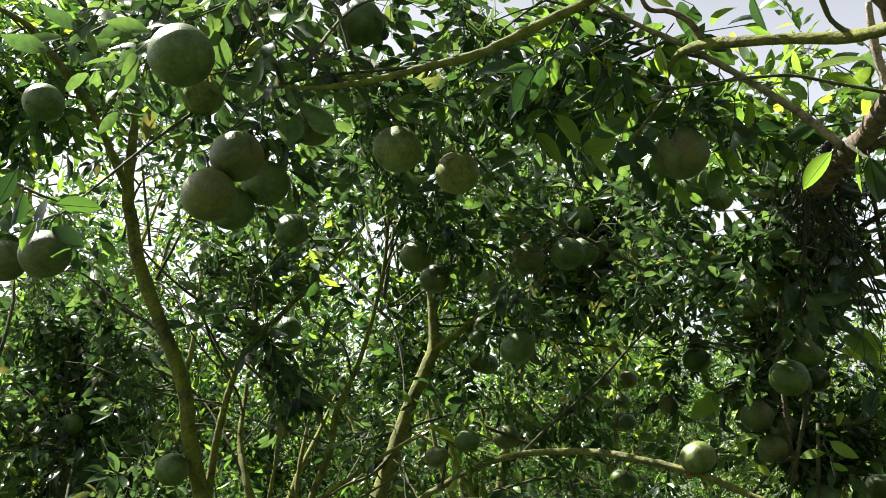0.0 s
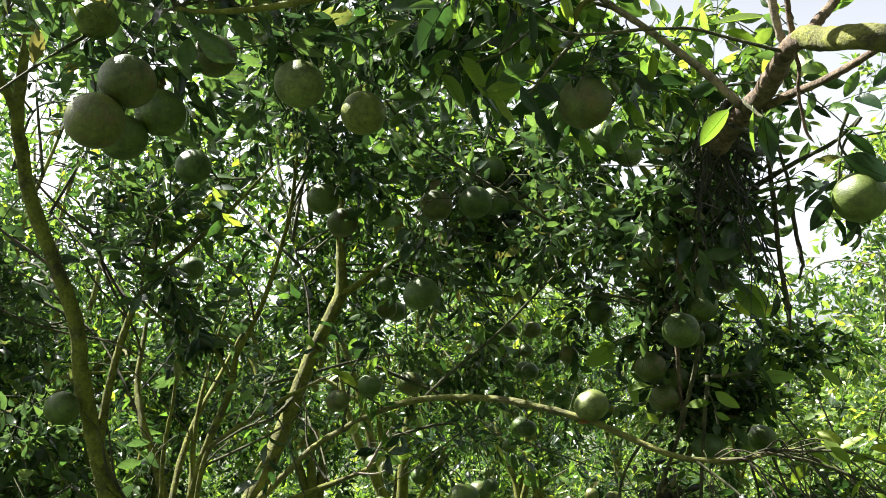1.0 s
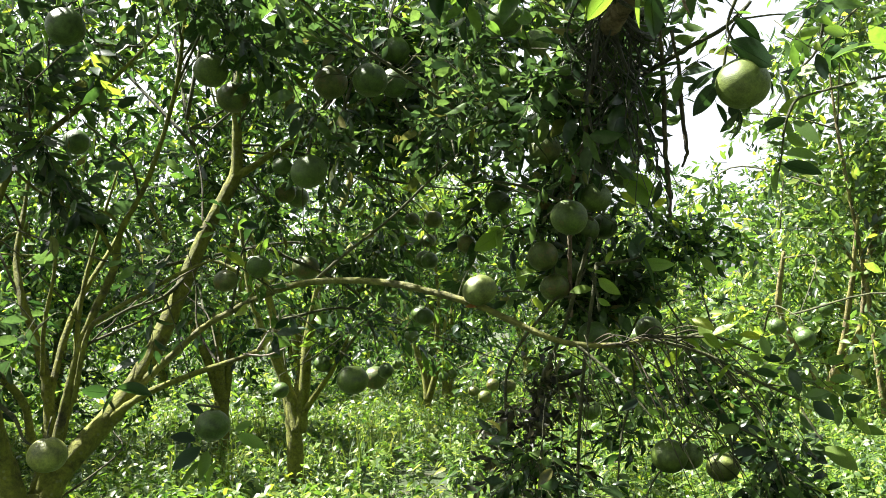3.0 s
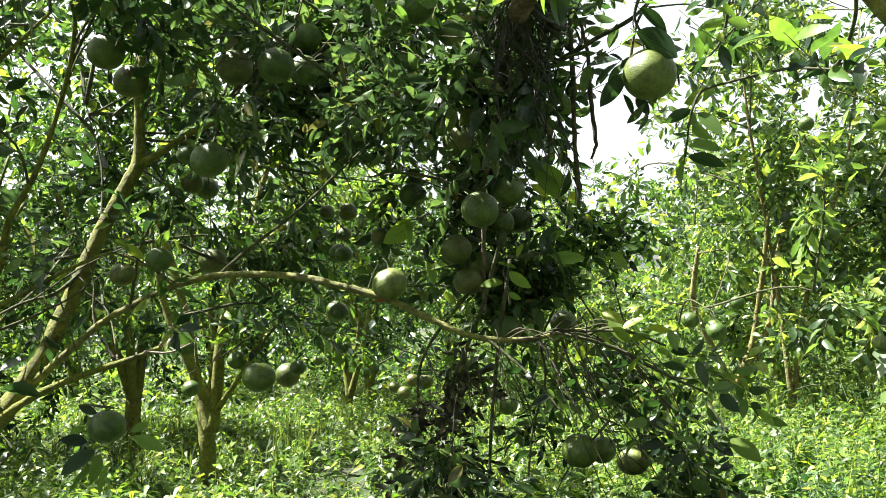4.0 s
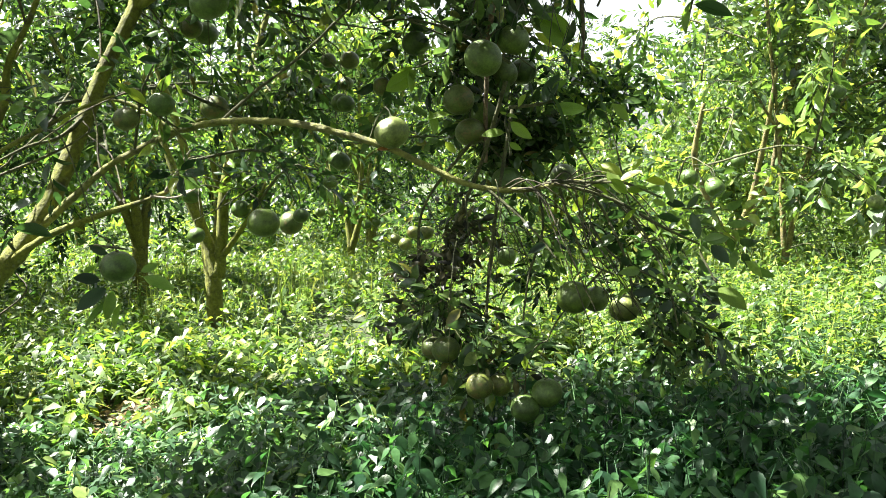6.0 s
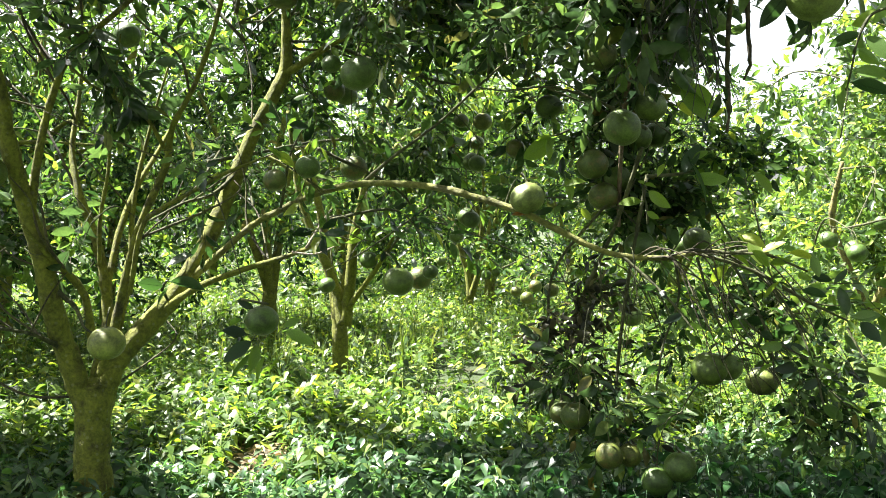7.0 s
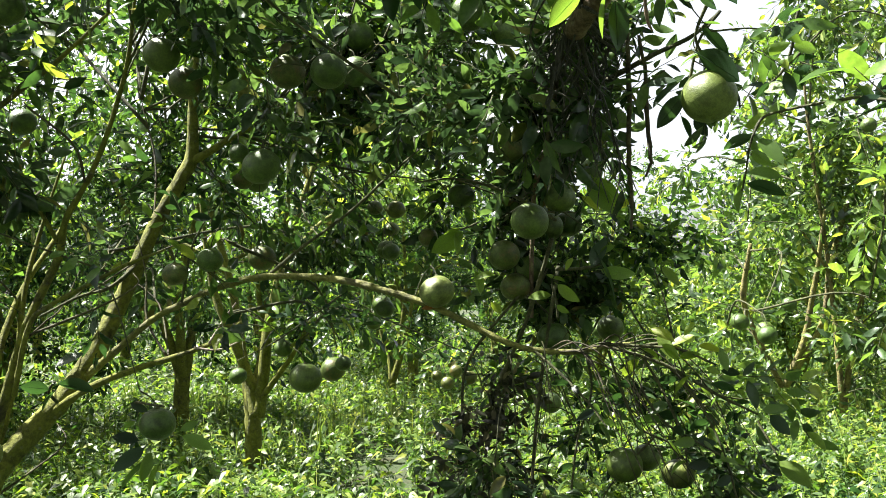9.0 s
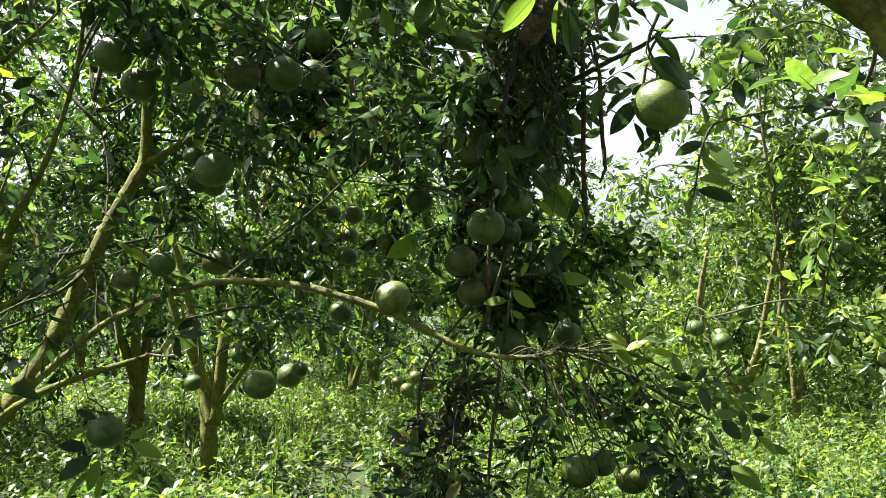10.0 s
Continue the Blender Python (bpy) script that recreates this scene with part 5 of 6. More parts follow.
b = t1.limb([(2.15, 3.14, 1.01, 0.005), (2.17, 3.05, 0.89, 0.004)], "branch", 6)
leaf(b, (2.17, 3.04, 0.87), (2.23, 2.94, 0.79), "young")
leaf(b, (2.14, 3.08, 1.06), (2.21, 3.02, 1.07))
leaf(b, (2.16, 3.07, 1.04), (2.2, 3.01, 0.97))
b = t1.limb([(1.6, 3.35, 1.32, 0.007), (1.73, 3.23, 1.31, 0.006), (1.82, 3.13, 1.3, 0.005), (1.94, 3.06, 1.24, 0.004)], "branch", 6)
leaf(b, (1.74, 3.18, 1.38), (1.8, 3.11, 1.33), "young")
leaf(b, (1.77, 3.16, 1.32), (1.81, 3.1, 1.26), "young")
leaf(b, (1.72, 3.22, 1.3), (1.76, 3.16, 1.25), "young")
leaf(b, (1.89, 3.1, 1.31), (1.95, 3.03, 1.29), "young")
leaf(b, (1.82, 3.12, 1.27), (1.89, 3.08, 1.28), "young")
leaf(b, (1.94, 3.03, 1.3), (1.95, 3, 1.22))
leaf(b, (1.91, 3.08, 1.23), (1.94, 3.03, 1.21), "young")
leaf(b, (1.94, 3.03, 1.22), (1.99, 2.98, 1.21))
leaf(b, (1.8, 3.19, 1.62), (1.85, 3.15, 1.54), "young")
leaf(b, (1.91, 3.05, 1.17), (1.97, 2.98, 1.15))
leaf(b, (2.04, 2.93, 1.08), (2.09, 2.87, 1.09))
leaf(b, (1.85, 3.1, 1.2), (1.79, 3.11, 1.13), "young")
leaf(b, (1.71, 3.24, 1.26), (1.65, 3.27, 1.19), "young")
leaf(b, (1.85, 3.13, 1.35), (1.89, 3.11, 1.4), "young")
b = t1.limb([(1.71, 3.24, 1.15, 0.005), (1.78, 3.19, 1.02, 0.005), (1.88, 3.07, 0.94, 0.004), (1.98, 2.94, 0.87, 0.002)], "branch", 6)
leafy(b, t1.lines[-1], 10, 0.085)
# ------------------------------------------------------------------ the withered vine that drapes the end of the brown limb
M_VINE = bark_material("withered_vine", (0.012, 0.012, 0.011), (0.052, 0.050, 0.045), (0.05, 0.058, 0.035), 0.55)
M_VINE.node_tree.nodes["Principled BSDF"].inputs["Roughness"].default_value = 0.55
vine = tagged(new("dead_vine"), "withered dark vine draped over the brown limb", "vine")
vine.location = (1.3, 2.62, 2.36)
vr = np.random.default_rng(91)


def strand(rows, name="strand", sides=5, mat=None, label=""):
    line = smooth_line(rows, 5)
    line[:, :3] += 0.006 * np.cumsum(vr.standard_normal((len(line), 3)), axis=0) / 3
    v, f = tube_arrays(line, sides, 0.12)
    part(name, mesh_arrays(name, v - np.array(vine.location), f, [mat or M_VINE]), vine, label)
    POOL.append(line[:, :3])


for k in range(66):
    u = vr.random()
    top = np.array((1.16 + 0.30 * u, 2.50 + 0.28 * u, 2.38 + vr.normal(0, 0.05)))
    low = np.array((1.10 + 0.40 * vr.random(), 2.64 + 0.34 * vr.random(), 2.26 - 0.52 * vr.random() ** 1.8))
    w = vr.uniform(0.0016, 0.0036) * (2.0 if k % 12 == 0 else 1.0)
    rows = [(*top, w)]
    for q in (0.25, 0.5, 0.75):
        rows.append((*(top + (low - top) * q + vr.normal(0, 0.042, 3)), w * vr.uniform(0.7, 1.2)))
    strand(rows + [(*low, w * 0.4)])
for k in range(16):                       # stems that wind along the limb
    a, u = vr.uniform(0, 6.28), vr.uniform(0, 0.5)
    rows = []
    for i in range(5):
        c = np.array((1.18 + 0.07 * i, 2.3 + 0.12 * i, 2.35 + 0.01 * i))
        rows.append((*(c + 0.045 * np.array((math.cos(a + 1.1 * i), 0.2, math.sin(a + 1.1 * i)))), vr.uniform(0.003, 0.006)))
    strand(rows, "winding_stem")
for rows in ([(1.46, 2.68, 2.37, 0.006), (1.465, 2.71, 2.23, 0.008), (1.47, 2.75, 2.03, 0.008), (1.47, 2.76, 1.87, 0.008), (1.475, 2.76, 1.74, 0.005)],
             [(1.49, 2.66, 2.36, 0.005), (1.52, 2.69, 2.24, 0.007), (1.54, 2.73, 2.10, 0.008), (1.555, 2.75, 1.99, 0.007), (1.54, 2.76, 1.92, 0.004)],
             [(1.27, 2.72, 2.36, 0.005), (1.26, 2.78, 2.25, 0.008), (1.23, 2.80, 2.1, 0.008), (1.2, 2.8, 1.95, 0.005)]):
    strand(rows, "dead_strip", 6, M_BARK_DARK, "withered grey-brown strip hanging down")


# ------------------------------------------------------------------ a climbing plant with broad sunlit leaves at the edge of the weeds
climber = tagged(new("climbing_plant"), "climbing plant with broad heart-shaped leaves, sunlight in their pale colour", "plant")
climber.location = (4.85, 5.0, 0.0)
cr = np.random.default_rng(93)
# these leaves are paled to carry the sunlight that falls on them
M_BROAD = leaf_material("broad_sunlit_leaf", [(0.0, (0.07, 0.115, 0.05)), (1.0, (0.13, 0.18, 0.095))], (1.7, 1.9, 1.2), 0.35, "object", 0.35)
v, f = leaf_shape(1.0, 0.92, 0.25, 0.25, 3, True)
v[:, 0] -= 0.16 * np.abs(v[:, 1]) * (v[:, 0] < 0.3)
HEART = mesh_arrays("leaf", v, f, [M_BROAD])
line = smooth_line([(0.02, 0.05, 0.0, 0.006), (0.0, 0.0, 0.35, 0.006), (-0.06, 0.02, 0.7, 0.005), (-0.10, 0.0, 1.0, 0.004), (-0.2, 0.05, 1.15, 0.003)], 6)
sv, sf = tube_arrays(line, 6, 0.05)
part("stem", mesh_arrays("stem", sv, sf, [M_TWIG]), climber)
for k in range(14):
    at = line[int((0.25 + 0.72 * k / 14) * (len(line) - 1)), :3]
    way = np.array((math.cos(2.4 * k), math.sin(2.4 * k) - 0.3, -0.75 + cr.normal(0, 0.2)))
    m4 = np.eye(4)
    m4[:3, :3] = turn_from_to(way, cr.normal(0, 0.5)) * cr.uniform(0.12, 0.17)
    m4[:3, 3] = at + 0.04 * way
    ob = part("leaf", HEART, climber)
    ob.matrix_basis = Matrix(m4.tolist())


# ------------------------------------------------------------------ orchard rows behind
def orchard_tree(label, base, seed, height=4.2, spread=1.9, detail=0, stems=4, lean=0.35, branches=90, shoots=16, size=1.0, low=1.0, leaf=None, r0=0.10, fork=0.75, own=False, bare=0.6, limbs=(), bark=None, clear=0.75):
    r = np.random.default_rng(seed)
    tr = Tree(label, base, bark)
    tr.bare = bare if own else 0.0
    b = np.array(base)
    bend = np.array((r.normal(0, 0.06), r.normal(0, 0.06), 0))
    top = b + bend + (0, 0, fork)
    tr.limb([(*(b - (0, 0, 0.12)), r0 * 1.25), (*(b + (0, 0, 0.12)), r0 * 1.02), (*(b + 0.5 * bend + (0, 0, 0.55 * fork)), r0 * 0.92), (*(top - (0, 0, 0.05)), r0 * 0.85), (*(top + (0, 0, 0.06)), r0 * 0.4)], "trunk", 14)
    tr.bare = clear if limbs else tr.bare
    for rows in limbs:
        tr.limb(rows, sides=9)
    tr.bare = bare if own else 0.0
    for i in range(stems):
        a = 2 * math.pi * (i + r.uniform(-0.2, 0.2)) / stems
        out_way = np.array((math.cos(a), math.sin(a), 0))
        h = height * r.uniform(0.75, 1.0)
        k = spread * lean * r.uniform(0.7, 1.4)
        rows = [(*(b + 0.5 * bend + (0, 0, 0.55 * fork)), r0 * 0.55), (*(top + out_way * (0.35 * r0) + (0, 0, r.uniform(-0.1, 0.05))), r0 * 0.6), (*(top + out_way * k * 0.35 + (0, 0, 0.28 * (h - fork))), r0 * 0.46),
                (*(top + out_way * k * 0.8 + r.normal(0, 0.1, 3) + (0, 0, 0.6 * (h - fork))), r0 * 0.30), (*(top + out_way * k * 1.2 + (0, 0, 0.92 * (h - fork))), r0 * 0.10)]
        tr.limb(rows, sides=8)
        e = np.array(rows[2][:3])
        tr.limb([(*e, r0 * 0.3), (*(e + out_way * spread * 0.3 + (0, 0, 0.35) + r.normal(0, 0.1, 3)), r0 * 0.22), (*(e + out_way * spread * 0.6 + (0, 0, 0.45) + r.normal(0, 0.15, 3)), r0 * 0.08)], sides=7)
    mid = 0.5 * (low + height)
    tr.crown([(b[0], b[1], mid + 0.35, spread * 0.95, spread * 0.95, height - mid - 0.3), (b[0], b[1], mid - 0.3, spread, spread, mid - low + 0.1)], branches, shoots, detail, seed + 1, leaf=leaf, size=size, fruit=nearest_fruit([tr, t1, t0])[0] if own else ())
    return tr


T2 = orchard_tree("slender pomelo tree with mossy trunk among weeds", (0.16, 7.49, 0), 31, 5.2, 1.9, detail=1, branches=135, shoots=10, low=1.35, r0=0.075, fork=0.85, own=True, stems=2, limbs=[
    [(0.18, 7.25, 0.62, 0.059), (0.13, 7.28, 0.89, 0.049), (0.01, 7.29, 1.24, 0.041), (-0.13, 7.34, 1.57, 0.032), (-0.21, 7.37, 1.93, 0.022), (-0.26, 7.41, 2.47, 0.015)],
    [(0.19, 7.25, 0.62, 0.059), (0.24, 7.23, 0.96, 0.048), (0.27, 7.2, 1.3, 0.043), (0.34, 7.2, 1.63, 0.034), (0.42, 7.17, 2.01, 0.024), (0.47, 7.11, 2.58, 0.014)],
    [(0.22, 7.22, 0.77, 0.029), (0.35, 7.13, 0.95, 0.024), (0.49, 7.04, 1.15, 0.019), (0.61, 6.99, 1.39, 0.012)]])
T3 = orchard_tree("small forked pomelo tree deep in the orchard", (2.03, 12.53, 0), 37, 4.6, 1.9, branches=80, shoots=12, low=1.2, r0=0.065, fork=0.7, own=True, stems=2, limbs=[
    [(2.01, 12.12, 0.42, 0.054), (1.97, 12.16, 0.79, 0.045), (1.86, 12.19, 1.16, 0.037), (1.77, 12.2, 1.66, 0.025)], [(2.01, 12.12, 0.42, 0.054), (2.12, 12.03, 0.79, 0.045), (2.2, 11.93, 1.12, 0.037), (2.31, 11.92, 1.65, 0.024)]])
T4 = orchard_tree("sunlit pomelo tree with several pale stems", (5.9, 7.5, 0.0), 41, 4.9, 1.85, detail=1, branches=150, shoots=8, size=1.25, low=0.3, r0=0.05, fork=0.5, stems=2, clear=0.4, leaf=M_LEAF_SUNLIT, own=True, bare=0.12, bark=M_BARK_PALE, limbs=[
    [(5.44, 7.88, 0.57, 0.035), (5.57, 7.72, 1.03, 0.031), (5.59, 7.59, 1.43, 0.028), (5.59, 7.47, 1.77, 0.025), (5.59, 7.3, 2.32, 0.017)],
    [(5.45, 7.88, 0.57, 0.032), (5.67, 7.65, 1.09, 0.028), (5.76, 7.6, 1.43, 0.026), (5.74, 7.48, 1.77, 0.028), (5.81, 7.24, 2.42, 0.021)],
    [(5.42, 7.9, 0.57, 0.034), (5.13, 7.77, 0.99, 0.029), (4.97, 7.76, 1.34, 0.028), (4.91, 7.69, 1.57, 0.03), (4.92, 7.54, 2.01, 0.018)]])
for x, y, k in ((4.4, 10.4, 61), (7.0, 9.9, 64), (9.4, 8.6, 67)):
    orchard_tree("young bushy pomelo tree leafy to the ground", (x, y, 0.0), k, 2.7, 1.5, branches=60, shoots=15, low=0.15, r0=0.05, fork=0.4, leaf=M_LEAF_SUNLIT)
spots = [(-0.75, 10.6), (-3.6, 7.6), (-5.2, 4.6), (-2.9, 11.4), (2.6, 13.9), (8.2, 6.6), (1.2, 19.5), (4.0, 22.0), (-5, 21.0), (9.0, 21.0), (8.6, 11.5), (0.2, 15.4), (-6.2, 9.2), (-5.6, 13.5), (2.4, 17.5), (12.4, 9.0), (12.5, 14.0), (-9.0, 6.5), (-9.5, 12.0), (-2.5, 17.5), (5.4, 19.0)]
kinds = [orchard_tree("leafy pomelo tree in the orchard row", (*spots[k], 0.0), 50 + 7 * k, (4.8, 6.1, 4.8, 5.6)[k], 2.1, branches=90, shoots=8, size=1.25, low=(0.8, 0.55, 0.3, 0.2)[k]) for k in range(4)]
r = np.random.default_rng(3)
for k, (x, y) in enumerate(spots[4:]):
    copy_thing(kinds[k % 4].root, pose(x, y, 0, 0, 0, r.uniform(0, 360)))
copy_thing(kinds[3].root, pose(-4.7, 10.8, 0, 0, 0, 40))
copy_thing(kinds[1].root, pose(-3.5, 9.7, 0, 0, 0, 130))
copy_thing(kinds[1].root, pose(-5.2, 12.1, 0, 0, 0, 250) @ Matrix.Scale(1.25, 4))
# unseen trees added behind and beside the camera to cut the sky light
for x, y in ((-5.8, -0.6), (-3.6, -5.4), (2.2, -3.8), (5.6, -0.6), (6.5, 3.2), (-1.2, -3.6), (4.9, -5.6), (-6.8, -4.2), (0.6, -7.4)):
    copy_thing(kinds[int(r.integers(4))].root, pose(x, y, 0, 0, 0, r.uniform(0, 360)))


# far rows closing the orchard
r = np.random.default_rng(5)
n = 6500
az, dist = r.uniform(-2.2, 2.2, n), 25 + 12 * r.random(n)
far = np.c_[dist * np.sin(az), dist * np.cos(az), 5.6 * r.random(n) ** 1.2]
(fv, ff), (sv, sf) = scatter_sprays(far, r.standard_normal((n, 3)), r.uniform(2.5, 5.0, n), 0, r)
tagged(new("far_trees", mesh_arrays("far_trees", fv, ff, [M_LEAF], smooth=False)), "far rows of leafy citrus trees closing the orchard", "trees", kind="stuff")


# ------------------------------------------------------------------ weeds
def weed(seed, height, pairs, size, detail, tilt=(-0.45, 0.35), droop=0.6):
    """A nettle-like weed: one or two stems with crossed pairs of pointed, drooping leaves."""
    r = np.random.default_rng(seed)
    pieces, stems = [], []
    for stalk in range(2 if pairs < 6 else 1):
        bend = r.normal(0, 0.09, 2)
        foot = r.normal(0, 0.05, 2) * stalk
        h = height * r.uniform(0.75, 1.15)
        for i in range(pairs):
            u = 0.2 + 0.8 * (i + 0.5) / pairs
            spin = r.uniform(0, math.pi)
            for s in (0, math.pi):
                a = i * math.pi / 2 + s + spin + r.normal(0, 0.35)
                L = size * r.uniform(0.6, 1.25) * (1.2 - 0.6 * u)
                v, f = leaf_shape(L, L * r.uniform(0.38, 0.54), r.uniform(0.02, 0.26), r.uniform(0.1, droop), detail, True)
                v = v @ turn_from_to((math.cos(a), math.sin(a), r.uniform(*tilt)), r.normal(0, 0.35)).T
                v[:, 0] += 0.012 * math.cos(a)
                v[:, 1] += 0.012 * math.sin(a)
                pieces.append((v + np.array((foot[0] + bend[0] * u, foot[1] + bend[1] * u, h * u)), f))
        stem = np.array([(*foot, -0.03, 0.003), (foot[0] + bend[0] * 0.5, foot[1] + bend[1] * 0.5, h * 0.5, 0.0025), (foot[0] + bend[0], foot[1] + bend[1], h, 0.0012)])
        stems.append(tube_arrays(stem, 3))
    v, f = joined(pieces)
    sv, sf = joined(stems)
    return v, f, sv, sf


def tuft(seed, blades, height):
    """A tuft of narrow grass blades."""
    r = np.random.default_rng(seed)
    pieces = []
    for _ in range(blades):
        a, h = r.uniform(0, 2 * math.pi), height * r.uniform(0.5, 1.2)
        out_way = np.array((math.cos(a), math.sin(a), 0))
        w, lean = r.uniform(0.004, 0.009), r.uniform(0.05, 0.5)
        side = np.array((-out_way[1], out_way[0], 0)) * w
        b = r.normal(0, 0.03, 3) * (1, 1, 0)
        m1 = b + out_way * lean * h * 0.3 + (0, 0, h * 0.55)
        tip = b + out_way * lean * h + (0, 0, h * (1 - 0.3 * lean))
        v = np.array([b - side, b + side, m1 - side * 0.8, m1 + side * 0.8, tip])
        pieces.append((v, np.array([(0, 1, 3), (0, 3, 2), (2, 3, 4)])))
    return joined(pieces)


def stuff_field(name, kinds, xs, ys, sizes, r, mat, label, stem_mat=None):
    zs = ground_height(xs, ys)
    pick = r.integers(0, len(kinds), len(xs))
    spin = r.uniform(0, 2 * math.pi, len(xs))
    store, idxs = [], []
    for k, kind in enumerate(kinds):
        idx = np.nonzero(pick == k)[0]
        c, s = np.cos(spin[idx]) * sizes[idx], np.sin(spin[idx]) * sizes[idx]
        for j in range(0, len(kind), 2):
            v, f = kind[j], kind[j + 1]
            vv = np.stack([c[:, None] * v[None, :, 0] - s[:, None] * v[None, :, 1] + xs[idx][:, None],
                           s[:, None] * v[None, :, 0] + c[:, None] * v[None, :, 1] + ys[idx][:, None],
                           sizes[idx][:, None] * v[None, :, 2] + zs[idx][:, None]], axis=2)
            ff = f[None] + (np.arange(len(idx)) * len(v))[:, None, None]
            store.append((vv.reshape(-1, 3), ff.reshape(-1, 3)))
    v, f = joined(store)
    return tagged(new(name, mesh_arrays(name, v, f, [mat])), label, "weeds", kind="stuff")


r = np.random.default_rng(17)
low_weeds = [weed(220 + k, 0.25, 5, 0.115, 2, (-0.75, 0.2), 0.4) for k in range(10)]
plain_weeds = [weed(220 + k, 0.24, 5, 0.13, 1, (-0.6, 0.2), 0.4) for k in range(10)]
near_weeds = [weed(200 + k, 0.34, 5, 0.112, 3, (-0.95, 0.1), 0.5) for k in range(10)]
mid_weeds = [weed(240 + k, 0.36, 6, 0.105, 1) for k in range(8)]
stand_weeds = [weed(270 + k, 0.52, 9, 0.085, 1) for k in range(8)]
far_weeds = [weed(240 + k, 0.38, 6, 0.115, 0) for k in range(8)]
n = 6400
xs, ys = r.uniform(-4.8, 6.2, n), r.uniform(2.0, 7.4, n)
# kept to the camera's view wedge; beyond y 6 only on the left
in_view = (xs > -0.62 * ys - 0.5) & (xs < 1.1 * ys + 0.6) & ((ys < 6.0) | (xs < 0.7))
xs, ys = xs[in_view], ys[in_view]
n = len(xs)
far_from_patch = np.hypot((xs + 0.33) / 0.4, (ys - 5.3) / 0.5) > r.uniform(0.5, 1.2, n)
far_from_patch &= np.hypot((xs + 0.85) / 0.34, (ys - 3.35) / 0.22) > r.uniform(0.6, 1.2, n)
xs, ys = xs[far_from_patch], ys[far_from_patch]
# weeds here get the darkened leaf in place of real shade
shaded_side = xs + 0.55 * (3.6 - ys) + r.normal(0, 0.25, len(xs)) > 1.0
shaded_side &= ys < 3.7
stuff_field("nettles", near_weeds, xs[shaded_side], ys[shaded_side], r.uniform(0.7, 1.25, int(shaded_side.sum())), r, M_WEED_SHADED, "nettle-like weeds with the shade put into their dark green")
xs, ys = xs[~shaded_side], ys[~shaded_side]
close = ys + r.normal(0, 0.3, len(ys)) < 5.0
stuff_field("broadleaf_weeds", low_weeds, xs[close], ys[close], r.uniform(0.65, 1.25, int(close.sum())) * np.where(np.hypot((xs[close] + 0.2) / 0.5, (ys[close] - 4.4) / 0.6) < 1, 0.7, 1.0), r, M_WEED, "low broad-leaved green weeds covering the ground")
xs, ys = xs[~close], ys[~close]
stuff_field("ground_weeds", plain_weeds, xs, ys, r.uniform(0.6, 1.25, len(xs)), r, M_WEED_TALL, "broad-leaved weeds round the bare patch")
n = 7200
xs, ys = r.uniform(-6, 11, n), 5.0 + 12 * r.random(n) ** 1.3
carpet = (ys < 7.0) & (xs < 0.5) & (r.random(n) < 0.8)     # only low weeds there
xs, ys = xs[~carpet], ys[~carpet]
n = len(xs)
near = ys < 8.5
stuff_field("leafy_weeds", mid_weeds, xs[near], ys[near], r.uniform(0.6, 1.35, int(near.sum())), r, M_WEED_TALL, "sunlit leafy weeds between the trunks")
xs, ys, n = xs[~near], ys[~near], int((~near).sum())
stuff_field("tall_weeds", far_weeds, xs, ys, r.uniform(0.6, 1.35, n), r, M_WEED_TALL, "taller leafy weeds between the orchard trees")
n = 2600
xs, ys = r.uniform(-22, 26, n), 14 + 16 * r.random(n)
stuff_field("far_weeds", far_weeds, xs, ys, r.uniform(1.5, 2.4, n), r, M_WEED_TALL, "weeds covering the ground deep in the orchard")
n = 950
xs, ys = 2.6 + 3.6 * r.random(n), 3.9 + 2.8 * r.random(n)
stuff_field("tall_stand", stand_weeds, xs, ys, r.uniform(0.55, 1.2, n), r, M_WEED_TALL, "tall stand of sunlit yellow-green weeds")
tufts = [tuft(300 + k, 14, 0.42) for k in range(8)]
n = 900
xs, ys = r.uniform(-6, 10, n), 8.2 + 9 * r.random(n) ** 1.2
stuff_field("grass", tufts, xs, ys, r.uniform(0.6, 1.3, n), r, M_GRASS, "sunlit pale green grass among the weeds")

# dry leaves on the bare patches
n = 420
a, d = r.uniform(0, 2 * math.pi, n), r.random(n) ** 0.6
xs, ys = -0.33 + 0.5 * d * np.cos(a), 5.3 + 0.55 * d * np.sin(a)
xs[300:], ys[300:] = -0.85 + 0.36 * (d * np.cos(a))[300:], 3.35 + 0.24 * (d * np.sin(a))[300:]
store = []
for x, y in zip(xs, ys):
    L = r.uniform(0.05, 0.11)
    v, f = leaf_shape(L, 0.45 * L, r.uniform(0.1, 0.6), r.uniform(-0.2, 0.3), 1)
    v = v @ turn_from_to((*r.normal(0, 1, 2), r.normal(0, 0.2)), r.normal(0, 0.4)).T + (x, y, float(ground_height(x, y)) + 0.03)
    store.append((v, f))
v, f = joined(store)
M_LITTER = leaf_material("leaf_litter", [(0.0, (0.10, 0.065, 0.03)), (0.6, (0.24, 0.17, 0.09)), (1.0, (0.36, 0.29, 0.17))], (1.2, 1.1, 0.9), 0.7, through_share=0.2)
tagged(new("leaf_litter", mesh_arrays("leaf_litter", v, f, [M_LITTER])), "dry brown fallen leaves on a bare patch", "litter", kind="stuff")

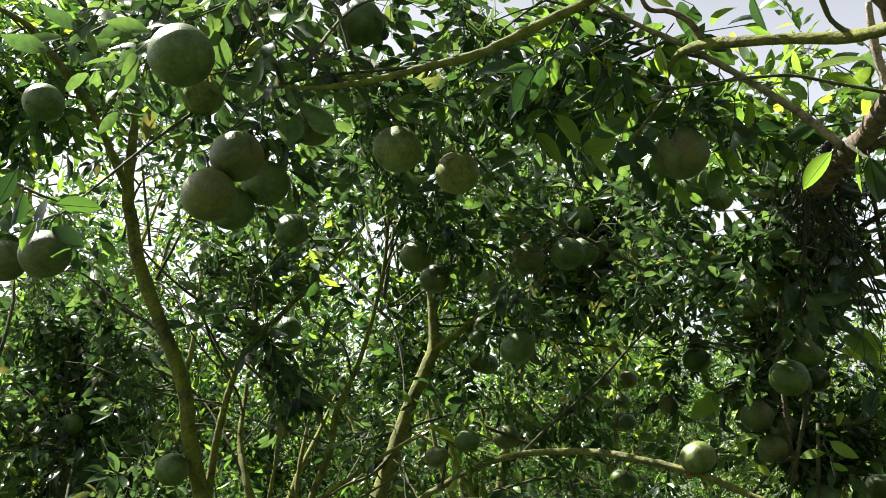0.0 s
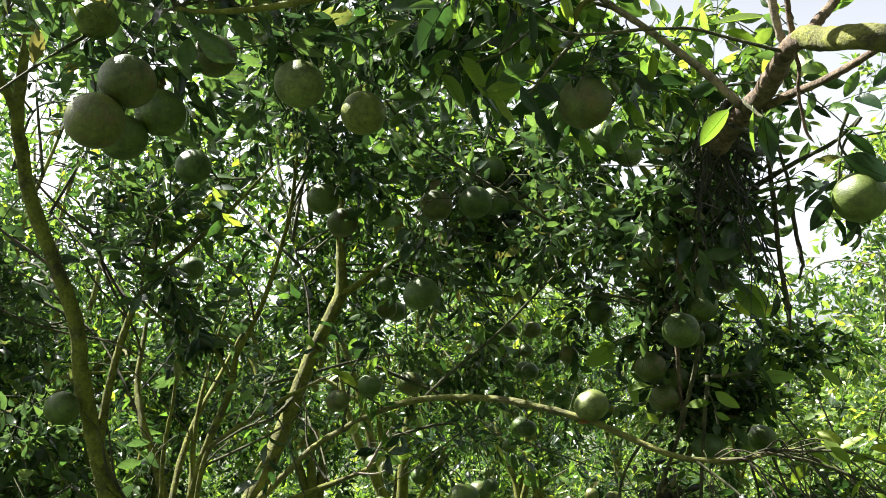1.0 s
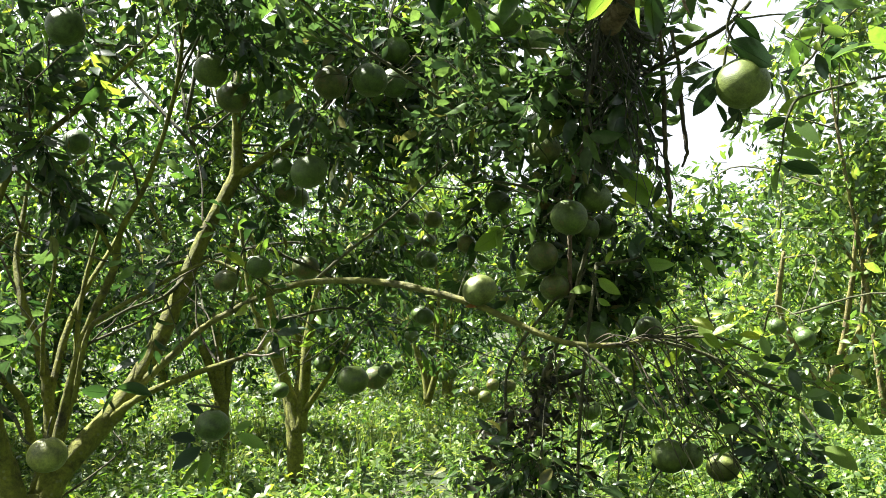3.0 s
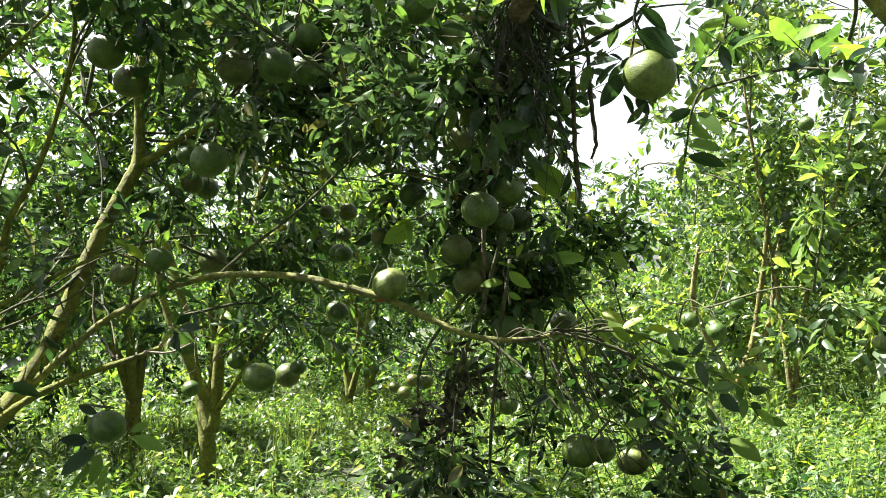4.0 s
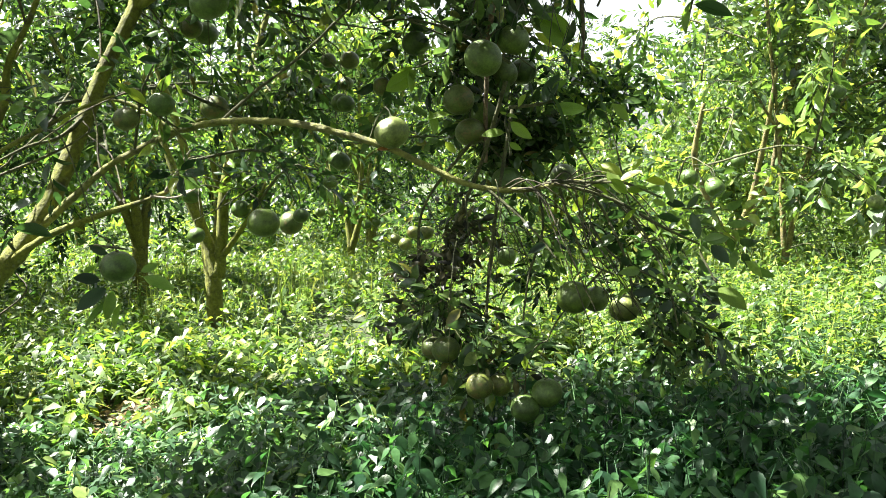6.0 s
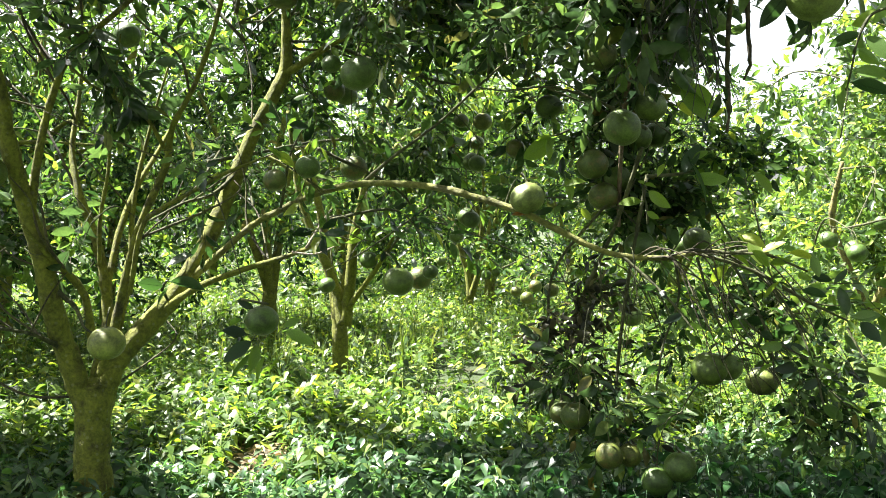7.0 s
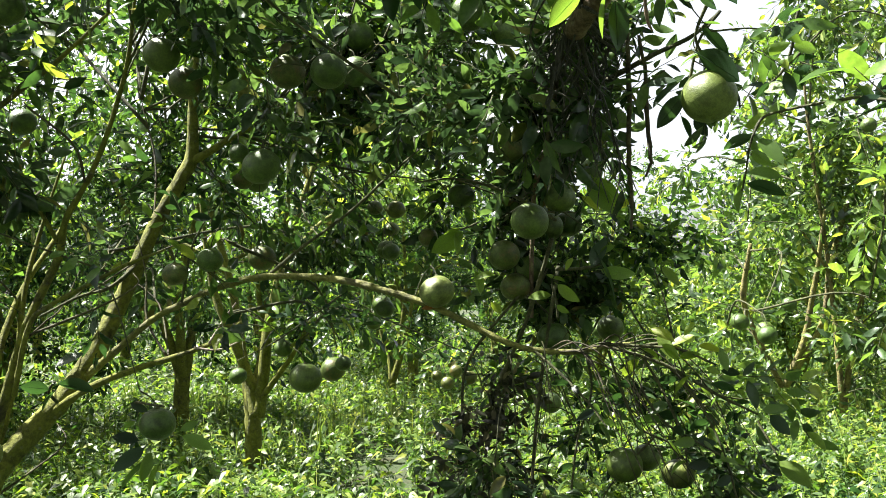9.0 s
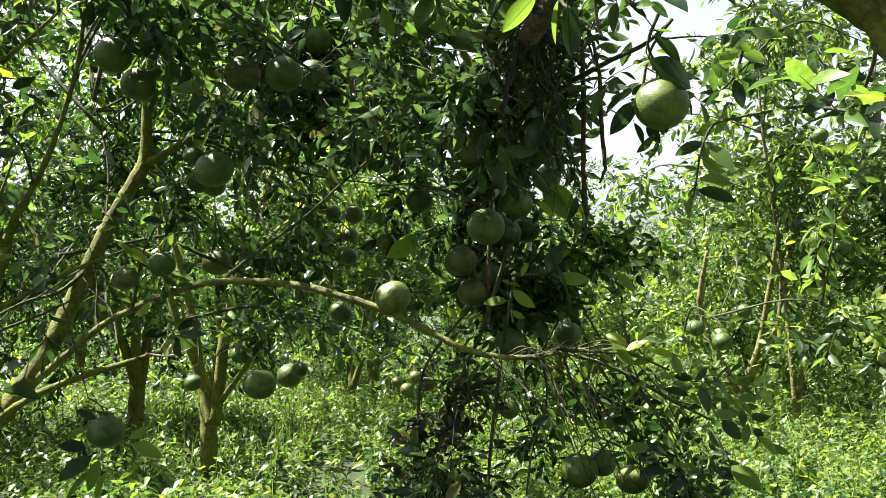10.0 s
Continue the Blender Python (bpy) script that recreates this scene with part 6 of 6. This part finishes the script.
# ------------------------------------------------------------------ fruits
bm = bmesh.new()
bmesh.ops.create_uvsphere(bm, u_segments=28, v_segments=18, radius=0.5)
for v in bm.verts:
    z = v.co.z
    d = noise.noise(v.co * 2.2) * 0.02
    v.co.x *= 1 + d - 0.05 * max(z, 0)
    v.co.y *= 1 + d - 0.05 * max(z, 0)
    v.co.z = z * 0.95 - (0.035 * math.exp(-((v.co.x ** 2 + v.co.y ** 2) / 0.012)) if z > 0 else -0.02 * math.exp(-((v.co.x ** 2 + v.co.y ** 2) / 0.01)))
RINDS = []
for rind in (M_RIND, M_RIND_BROWN, M_RIND_SUNLIT):
    me = bpy.data.meshes.new("rind")
    bm.to_mesh(me)
    me.materials.append(rind)
    me.polygons.foreach_set("use_smooth", np.ones(len(me.polygons), dtype=bool))
    RINDS.append(me)
bm.free()
cal = bmesh.new()
bmesh.ops.create_cone(cal, cap_ends=True, segments=5, radius1=0.011, radius2=0.005, depth=0.008)
CALYX = bpy.data.meshes.new("calyx")
cal.to_mesh(CALYX)
CALYX.materials.append(M_TWIG)
cal.free()
BRANCH_POINTS = np.vstack(POOL)
LOOKS = ["round dull green pomelo hanging on the tree", "green pomelo with russet brown scars on its rind", "pomelo with sunlight put into its pale yellowish green rind"]


def hang(place, size, kind):
    """A hanging fruit, with its calyx and a stalk up to the nearest branch."""
    x, y, z = place
    root = tagged(new("pomelo"), LOOKS[kind], "fruit", "pomelos on the trees")
    root.location = place
    rind = part("rind", RINDS[kind], root)
    rind.scale = (size, size, size * rng.uniform(0.93, 1.03))
    rind.rotation_euler = (rng.normal(0, 0.18), rng.normal(0, 0.18), rng.uniform(0, 6.28))
    c = part("calyx", CALYX, root)
    c.location = (0, 0, size * 0.45)
    tip = np.array((x, y, z + size * 0.45))
    away = BRANCH_POINTS - tip
    dist = np.linalg.norm(away, axis=1) + np.where(away[:, 2] > 0.04, 0.0, 1.5)
    end = BRANCH_POINTS[np.argmin(dist)]
    gap = np.linalg.norm(end - tip)
    rows = [(*tip, 0.0032), (*(tip + (end - tip) * 0.35 + (0, 0, 0.15 * gap)), 0.0028), (*end, 0.004)]
    v, f = tube_arrays(smooth_line(rows, 6), 5)
    part("stalk", mesh_arrays("stalk", v - np.array(place), f, [M_TWIG]), root, "thin green stalk")


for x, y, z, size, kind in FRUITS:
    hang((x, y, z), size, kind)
